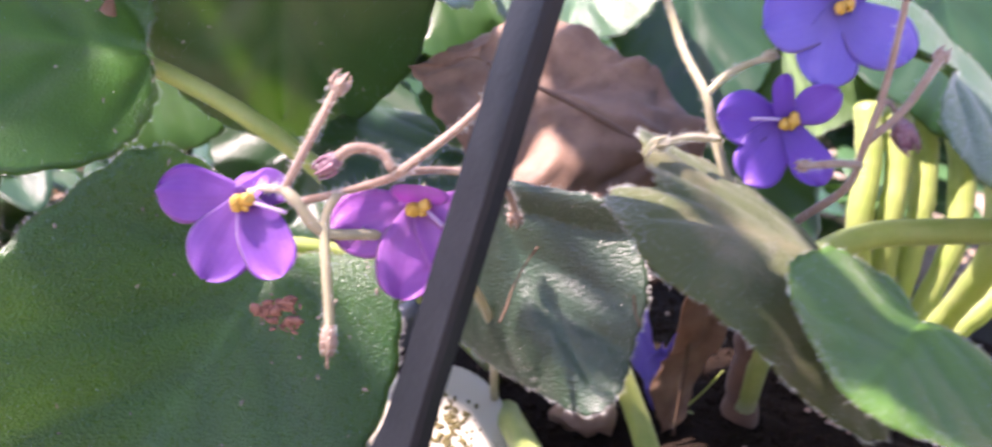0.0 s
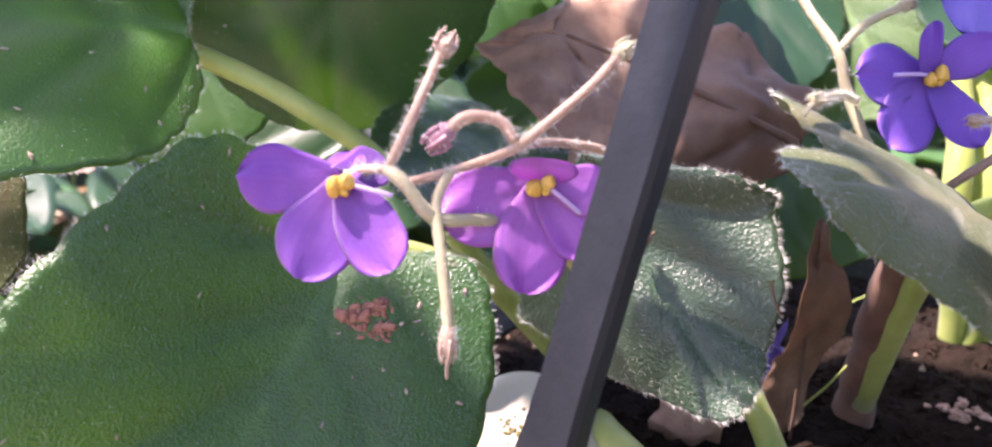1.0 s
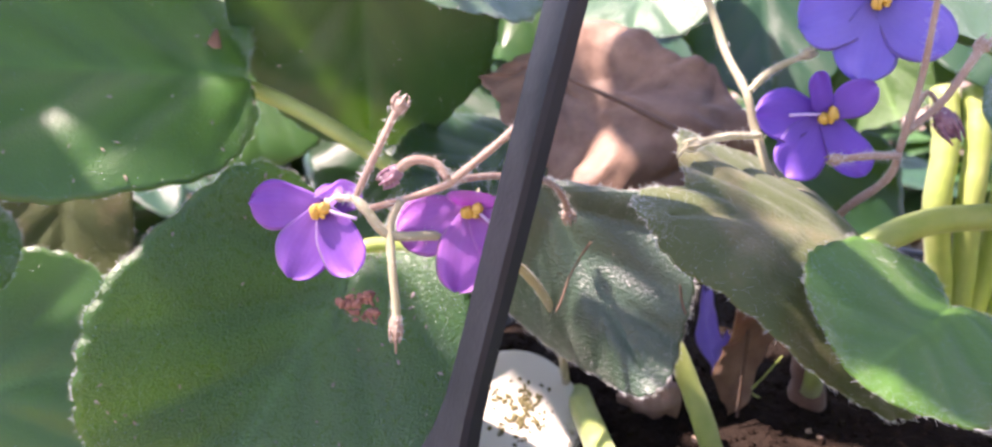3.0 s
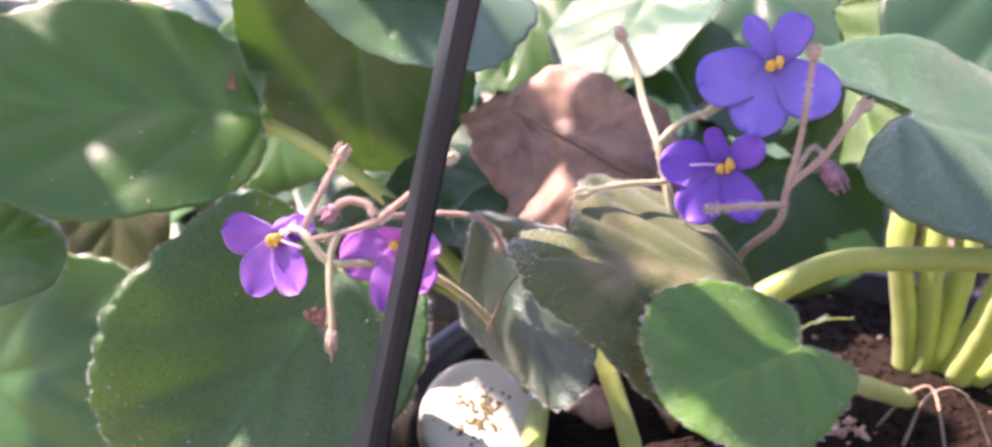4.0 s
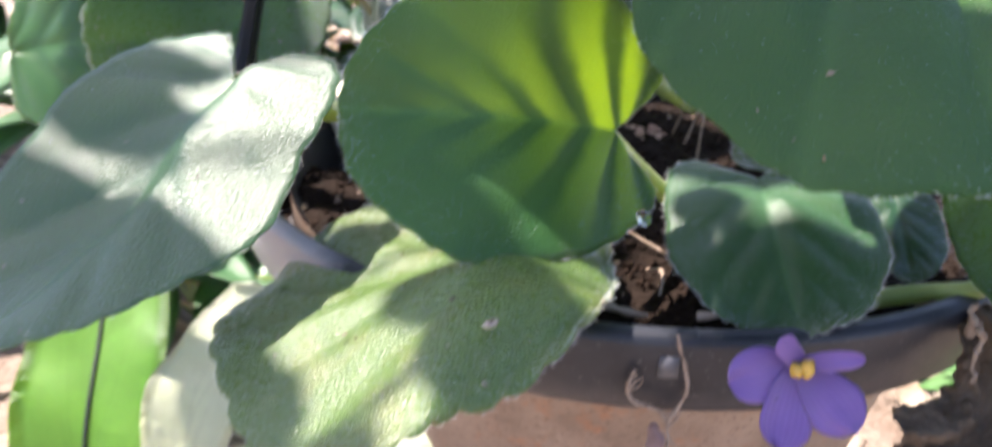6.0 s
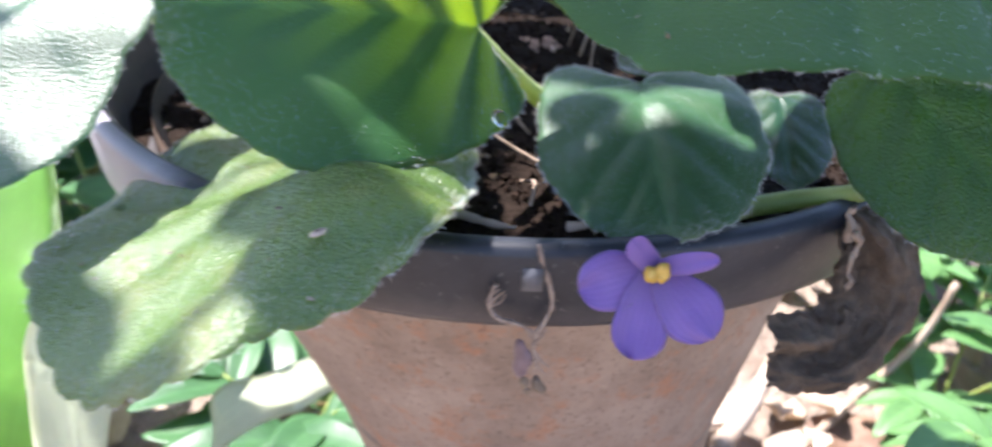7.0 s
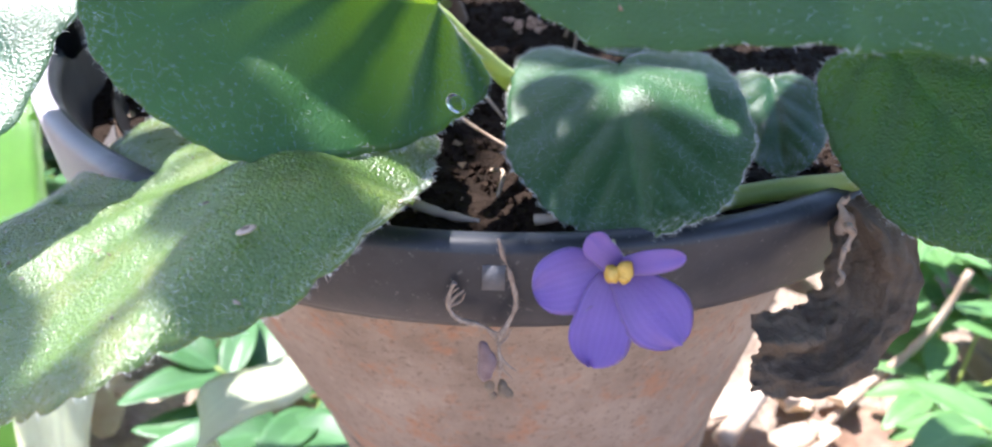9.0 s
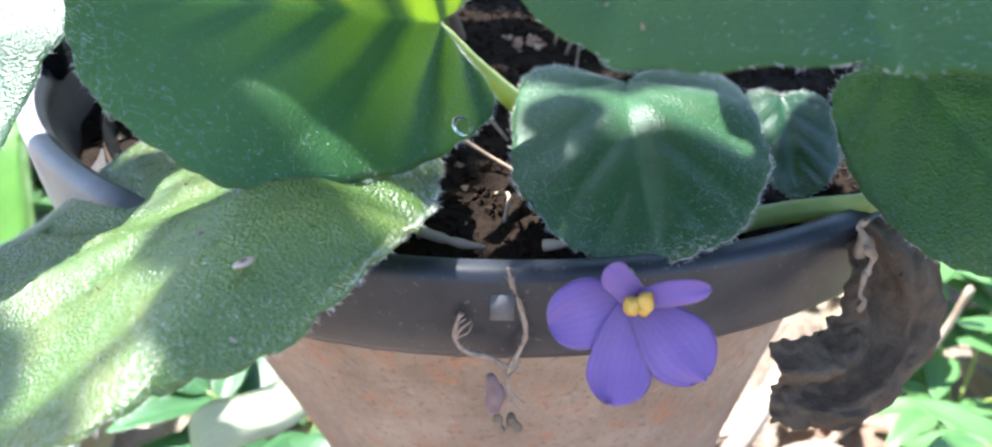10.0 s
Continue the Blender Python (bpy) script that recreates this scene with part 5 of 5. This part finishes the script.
ball(bm, (0.0457, -0.1128, 0.1927), 0.0019, (1, 1, 0.35), Vector((0.64, -0.27, 0.72)).to_track_quat("Z", "Y").to_matrix().to_4x4(), 16, 12)
tagged(part("water_drop", bm, drop_mat, at=(0.0457, -0.1128, 0.1927)), "clear round water drop on the cupped leaf", "water drop")
bm = bmesh.new()
bmesh.ops.create_cube(bm, size=1, matrix=Matrix.Translation((0.0562, -0.1178, 0.1630)) @ Matrix.Rotation(math.atan2(-0.1178, 0.0562), 4, "Z") @ Matrix.Rotation(-0.12, 4, "Y") @ Matrix.Diagonal((0.0012, 0.0042, 0.0050, 1)))
part("label_scrap", bm, plain_material("faded_label", (0.09, 0.09, 0.10), (0.16, 0.16, 0.17), 300), pot, "small pale scrap of a label")

for place, size in (((0.0318, -0.1518, 0.1842), 0.0017), ((-0.0003, -0.1531, 0.1716), 0.0007), ((0.0226, -0.1499, 0.1853), 0.0006)):
    bm = bmesh.new()
    ball(bm, place, size, (1, 1, 0.22), Matrix.Rotation(-0.3, 4, "Y"), 14, 6, 0.3)
    if size > 0.001:
        part("leaf_scar", bm, LITTER, right_plant, "pale corky ring round a hole", place)
        bm = bmesh.new()
        ball(bm, Vector(place) + Vector((0.0002, -0.0002, 0.0003)), size * 0.5, (1, 1, 0.3), None, 10, 6, 0.3)
    part("leaf_scar", bm, DEAD_LEAF, right_plant, "small dark hole in the leaf", place)

# crumbs, bark and grit over the soil
grit = random.Random(11)


def grit_mesh(name, count, lo, hi, mat, label):
    bm = bmesh.new()
    for _ in range(count):
        r, a = 0.118 * math.sqrt(grit.random()), grit.uniform(0, 6.283)
        x, y = r * math.cos(a), r * math.sin(a)
        z = 0.160 + 0.006 * (1 - (r / 0.122) ** 2) + 0.0035 * noise.noise(Vector((x * 45, y * 45, 0))) - hollow(x, y)
        size = grit.uniform(lo, hi)
        turn = Euler((grit.uniform(0, 6), grit.uniform(0, 6), grit.uniform(0, 6))).to_matrix()
        vs = [bm.verts.new(Vector((x, y, z)) + turn @ (Vector(c) * size * grit.uniform(0.6, 1.3))) for c in ((1, 0, 0), (-0.8, 0.3, 0), (0, 0.9, 0.2), (0.1, -0.9, 0.1), (0, 0.1, 0.8), (0.1, 0, -0.7))]
        for i, j, k in ((0, 2, 4), (2, 1, 4), (1, 3, 4), (3, 0, 4), (2, 0, 5), (1, 2, 5), (3, 1, 5), (0, 3, 5)):
            bm.faces.new((vs[i], vs[j], vs[k]))
    tagged(part(name, bm, mat, smooth=False), label, "soil", kind="stuff")


grit_mesh("soil_crumbs", 5200, 0.0004, 0.0019, CRUMB, "dark soil crumbs and bark bits")
grit_mesh("soil_grit", 150, 0.0005, 0.0018, TWIG, "pale pinkish grit on the soil")

bm = bmesh.new()
pink = random.Random(31)
for _ in range(46):
    p = Vector((0.0069 + pink.gauss(0, 0.0030), 0.0078 + pink.gauss(0, 0.0022), 0.1675 + abs(pink.gauss(0, 0.0012))))
    ball(bm, p, pink.uniform(0.0004, 0.0011), (1.4, 0.8, 0.7), Matrix.Rotation(pink.uniform(0, 3), 4, "Z"), 7, 5, 0.6)
tagged(part("bark_crumbs", bm, plain_material("pink_bark", (0.40, 0.24, 0.18), (0.62, 0.44, 0.36), 500, 0.8, 0.6, 0.0004), at=(0.0069, 0.0078, 0.1675)), "little heap of pale pinkish bark crumbs on the soil", "bark")
for x, y, turn, size in ((0.0023, 0.0788, 20, 0.0042), (-0.0059, 0.0670, 75, 0.0030)):
    bm = bmesh.new()
    petal(bm, size, size * 0.7, 0.35, 0.4, 0.12, turn)
    bmesh.ops.transform(bm, verts=bm.verts, matrix=pose(x, y, 0.1665, 0, 0, turn))
    tagged(part("pale_scrap", bm, HAIR, at=(x, y, 0.1665)), "tiny curled whitish scrap lying on the soil", "scrap")

# ---- background ----
# added dark leaf, standing in for the shade behind the flowers
violet_leaf(right_plant, (-0.0159, 0.1050, 0.2208), (-0.0187, 0.0750, 0.1775), (0.1, -0.9, 0.4), 0.085, CROWN_R, LEAF_DARK, seed=39, hide_stem=True, fuzz=0)
violet_leaf(right_plant, (-0.0004, 0.1300, 0.2722), (0.0163, 0.0900, 0.2293), (-0.47, -0.59, 0.65), 0.075, CROWN_R, LEAF_GREY, "pale leaf in full sun behind the flowers", seed=38, hide_stem=True)
violet_leaf(left_plant, (-0.1192, 0.1469, 0.3032), (-0.1217, 0.0979, 0.2448), (0.1, -0.9, 0.4), 0.075, CROWN_L, LEAF, seed=31, hide_stem=True, fuzz=0)
violet_leaf(right_plant, (-0.0312, 0.1446, 0.2923), (-0.0241, 0.0877, 0.2331), (0.1, -0.9, 0.4), 0.065, CROWN_R, LEAF_DARK, seed=32, hide_stem=True, fuzz=0)
violet_leaf(right_plant, (0.050, 0.120, 0.300), (0.060, 0.070, 0.235), (0.1, -0.9, 0.4), 0.085, CROWN_R, LEAF_DARK, seed=33, hide_stem=True, fuzz=0)
violet_leaf(right_plant, (0.120, 0.060, 0.265), (0.150, 0.000, 0.225), (0.1, -0.8, 0.5), 0.080, CROWN_R, LEAF, seed=34, hide_stem=True, fuzz=0)
violet_leaf(left_plant, (-0.1950, 0.0700, 0.2700), (-0.2050, 0.0400, 0.2150), (0.2, -0.9, 0.3), 0.070, CROWN_L, LEAF, seed=35, hide_stem=True, fuzz=0)
violet_leaf(left_plant, (-0.1500, 0.0950, 0.2350), (-0.1550, 0.0500, 0.1900), (0.1, -0.8, 0.5), 0.070, CROWN_L, LEAF_DARK, seed=36, hide_stem=True, fuzz=0)
violet_leaf(left_plant, (-0.0900, 0.1150, 0.2300), (-0.0950, 0.0700, 0.1850), (0.1, -0.8, 0.5), 0.070, CROWN_L, LEAF_DARK, seed=37, hide_stem=True, fuzz=0)


def far(p):
    """Places round the pot's foot, out from the middle of the walk down to the ground."""
    eye = Vector((0.100, -0.235, 0.250))
    return eye + (Vector(p) - eye) * 1.42


def leafy_plant(name, label, centre, spread, height, count, leaf_len, material, seed, narrow=0.5):
    """A low garden plant: stems from one root, each with paired leaves."""
    rng = random.Random(seed)
    centre, spread, height, leaf_len = far(centre), spread * 1.42, height * 1.42, leaf_len * 1.42
    plant = thing(name, centre, label, "garden plant", "plants on the ground")
    for k in range(count):
        a = 2 * math.pi * k / count + rng.uniform(-0.4, 0.4)
        out = spread * rng.uniform(0.35, 1.0)
        root = Vector(centre)
        tip = root + Vector((out * math.cos(a), out * math.sin(a), height * rng.uniform(0.6, 1.1)))
        mid = root.lerp(tip, 0.5) + Vector((0, 0, height * 0.15))
        bm = bmesh.new()
        line = tube(bm, [root, mid, tip], 0.0014, 0.0008, 6, 6)
        stem = part("stem", bm, PETIOLE, plant, "", root)
        for q, u in enumerate((0.45, 0.7, 0.88, 1.0)):
            p = line[int(u * (len(line) - 1))]
            for sgn in ((-1, 1) if u < 1 else (0,)):
                b = a + sgn * 1.1 + rng.uniform(-0.3, 0.3)
                size = leaf_len * rng.uniform(0.6, 1.1)
                d = Vector((math.cos(b), math.sin(b), rng.uniform(-0.2, 0.6))).normalized()
                bm = bmesh.new()
                blade(bm, p, p + d * size, (0.2 * math.cos(b), 0.2 * math.sin(b), 1), size * narrow, fl=0.25, fr=0.25, bow=0.25, lobe=0.0, egg=0.1, tipped=0.12, ripple=0.6, thick=0.0006, nth=28, nk=4, seed=rng.random() * 6)
                part("leaf", bm, material, stem, "", p)
    return plant


def strap_leaf(bm, points, width, wave=0.08, fold=0.25):
    """A long fern-like blade with a raised midrib."""
    uv = bm.loops.layers.uv.verify()
    line = spline(points, 10)
    rows = []
    for i, p in enumerate(line):
        along = (line[min(i + 1, len(line) - 1)] - line[max(i - 1, 0)]).normalized()
        side = along.cross(Vector((0, 0, 1))).normalized()
        up = side.cross(along)
        u = i / (len(line) - 1)
        half = width / 2 * (0.35 + 0.65 * math.sin(math.pi * (0.12 + 0.80 * u)) ** 0.7) * (1 if u < 0.97 else 0.5)
        row = []
        for j in range(9):
            v = j / 4 - 1
            row.append((bm.verts.new(p + side * half * v + up * (fold * half * abs(v) + wave * half * math.sin(u * 22 + 2 * v) * abs(v))), (u, v)))
        rows.append(row)
    for a, b in zip(rows, rows[1:]):
        for j in range(8):
            f = bm.faces.new((a[j][0], a[j + 1][0], b[j + 1][0], b[j][0]))
            for lp, w in zip(f.loops, (a[j][1], a[j + 1][1], b[j + 1][1], b[j][1])):
                lp[uv].uv = w
    bmesh.ops.solidify(bm, geom=bm.faces[:], thickness=0.0007)


fern = thing("bird_nest_fern", (-0.2361, -0.0926, -0.1050), "bright green fern with long wavy blades and dark midribs", "fern")
for pts, w, mat in (
    ([(-0.2361, -0.0926, -0.1050), (-0.2561, -0.0626, -0.0339), (-0.2889, -0.0175, 0.0082), (-0.3457, 0.0526, 0.0718)], 0.0770, FERN),
    ([(-0.340, -0.130, -0.106), (-0.350, -0.090, -0.020), (-0.400, -0.020, 0.040)], 0.060, FERN),
    ([(-0.330, -0.140, -0.106), (-0.380, -0.150, -0.020), (-0.450, -0.160, 0.020)], 0.060, FERN),
):
    bm = bmesh.new()
    strap_leaf(bm, pts, w, 0.05, 0.12)
    frond = part("frond", bm, mat, fern, "", pts[0])
    bm = bmesh.new()
    tube(bm, [Vector(p) + Vector((0.0004, -0.0010, 0.0008)) for p in pts], 0.0012, 0.0008, 6, 10)
    part("midrib", bm, POT_DARK, frond, "thin dark midrib", pts[0])
pale = thing("cream_leaf_plant", (-0.1615, -0.0932, -0.1050), "garden plant with cream-white broad leaves", "garden plant")
for pts, w in (
    ([(-0.1615, -0.0932, -0.1050), (-0.1615, -0.0732, 0.0141), (-0.1662, -0.0404, 0.0420), (-0.1674, -0.0104, 0.0618)], 0.0488),
    ([(-0.1274, -0.0433, -0.1050), (-0.1174, -0.0433, -0.0191), (-0.0946, -0.0122, -0.0086), (-0.0658, 0.0120, 0.0064)], 0.0343),
):
    bm = bmesh.new()
    strap_leaf(bm, pts, w, 0.04, 0.15)
    part("leaf", bm, WHITE_LEAF, pale, "", pts[0])
leafy_plant("ground_weed", "fresh green weed with small pointed leaves", (0.178, 0.105, 0.0), 0.06, 0.055, 6, 0.030, WEED_FRESH, 3)
leafy_plant("ground_weed", "fresh green weed with small pointed leaves", (0.205, 0.055, 0.0), 0.06, 0.060, 6, 0.030, WEED_FRESH, 4)
leafy_plant("ground_weed", "fresh green weed with small pointed leaves", (0.150, 0.170, 0.0), 0.06, 0.065, 6, 0.032, WEED_FRESH, 5)
leafy_plant("ground_weed", "fresh green weed with small pointed leaves", (0.245, 0.130, 0.0), 0.07, 0.075, 6, 0.034, WEED_FRESH, 6)
leafy_plant("ground_plant", "low plant with smooth teal-green leaves", (-0.060, -0.050, 0.0), 0.045, 0.040, 4, 0.045, WEED, 7)
leafy_plant("ground_plant", "low plant with smooth teal-green leaves", (-0.240, 0.020, 0.0), 0.08, 0.090, 7, 0.055, WEED, 8)
leafy_plant("ground_plant", "low plant with broad green leaves behind the pot", (-0.33, 0.09, 0.0), 0.11, 0.16, 9, 0.075, WEED, 9, 0.6)
leafy_plant("ground_plant", "low plant with broad green leaves behind the pot", (-0.14, 0.27, 0.0), 0.13, 0.22, 11, 0.085, LEAF_DARK, 10, 0.6)
leafy_plant("ground_plant", "low plant with broad green leaves behind the pot", (0.00, 0.36, 0.0), 0.13, 0.22, 11, 0.085, LEAF_DARK, 11, 0.6)
leafy_plant("ground_plant", "low plant with broad green leaves behind the pot", (0.24, 0.46, 0.0), 0.12, 0.18, 9, 0.075, WEED, 12, 0.6)
leafy_plant("ground_plant", "low plant with broad green leaves behind the pot", (-0.30, 0.25, 0.0), 0.13, 0.20, 10, 0.080, LEAF_DARK, 13, 0.6)
for k, (x, y, mat) in enumerate(((-0.52, 0.30, LEAF_DARK), (-0.34, 0.52, WEED), (-0.10, 0.52, LEAF_DARK), (0.12, 0.62, LEAF_DARK), (0.36, 0.56, WEED), (-0.66, 0.08, WEED))):
    leafy_plant("garden_shrub", "bushy green shrub behind the pot", (x, y, 0.0), 0.17, 0.27, 16, 0.085, mat, 20 + k, 0.6)
curl("fallen_twig", "pale dry twig lying on the ground", "twig", [far(p) for p in [(0.120, 0.030, 0.012), (0.1318, 0.0543, 0.016), (0.1625, 0.1164, 0.0267), (0.18, 0.16, 0.03)]], 0.0031, 0.0023, TWIG, 0.3)
curl("fallen_twig", "pale dry twig lying on the ground", "twig", [far(p) for p in [(0.140, 0.020, 0.008), (0.170, 0.060, 0.016), (0.215, 0.085, 0.020)]], 0.0026, 0.0017, TWIG, 0.3)
curl("fallen_twig", "pale dry twig propped among the weeds", "twig", [(0.1391, 0.1868, -0.0998), (0.166, 0.2054, -0.0635), (0.1813, 0.2124, -0.0314), (0.1893, 0.2198, 0.0039)], 0.0030, 0.0020, LITTER, 0.2)
curl("weathered_stick", "weathered whitish piece of wood on the ground", "wood", [far(p) for p in [(0.092, 0.020, 0.012), (0.099, 0.045, 0.016), (0.104, 0.078, 0.020)]], 0.0064, 0.0050, LITTER, 0.15, 12)
dry_leaf("orange_leaf", "bright orange-brown fallen leaf on the ground", far((0.120, 0.045, 0.010)), far((0.160, 0.060, 0.014)), (0.0, -0.1, 1.0), 0.040, DRY_LEAF, lobe=0.0, nth=40, nk=6)
rng = random.Random(5)
bm = bmesh.new()
for i in range(1500):
    x, y = rng.uniform(-1.0, 1.0), rng.uniform(-0.4, 1.1)
    if math.hypot(x, y) < 0.075:
        continue
    a, size = rng.uniform(0, 6.28), rng.uniform(0.02, 0.06)
    m = Matrix.Translation((x, y, rng.uniform(-0.102, -0.080))) @ Euler((rng.gauss(0, 0.35), rng.gauss(0, 0.35), a)).to_matrix().to_4x4()
    rows = []
    for p in range(7):
        u = p / 6
        half = size * 0.3 * math.sin(math.pi * (0.05 + 0.9 * u)) ** 0.8
        rows.append([bm.verts.new(m @ Vector((size * (u - 0.5), half * s, size * 0.5 * (abs(s) * 0.25 + 0.5 * (u - 0.5) ** 2)))) for s in (-1, 0, 1)])
    for r, q in zip(rows, rows[1:]):
        for j in range(2):
            bm.faces.new((r[j], r[j + 1], q[j + 1], q[j]))
tagged(part("leaf_litter", bm, LITTER), "pale brown dry leaves littering the ground", "leaf litter", kind="stuff")
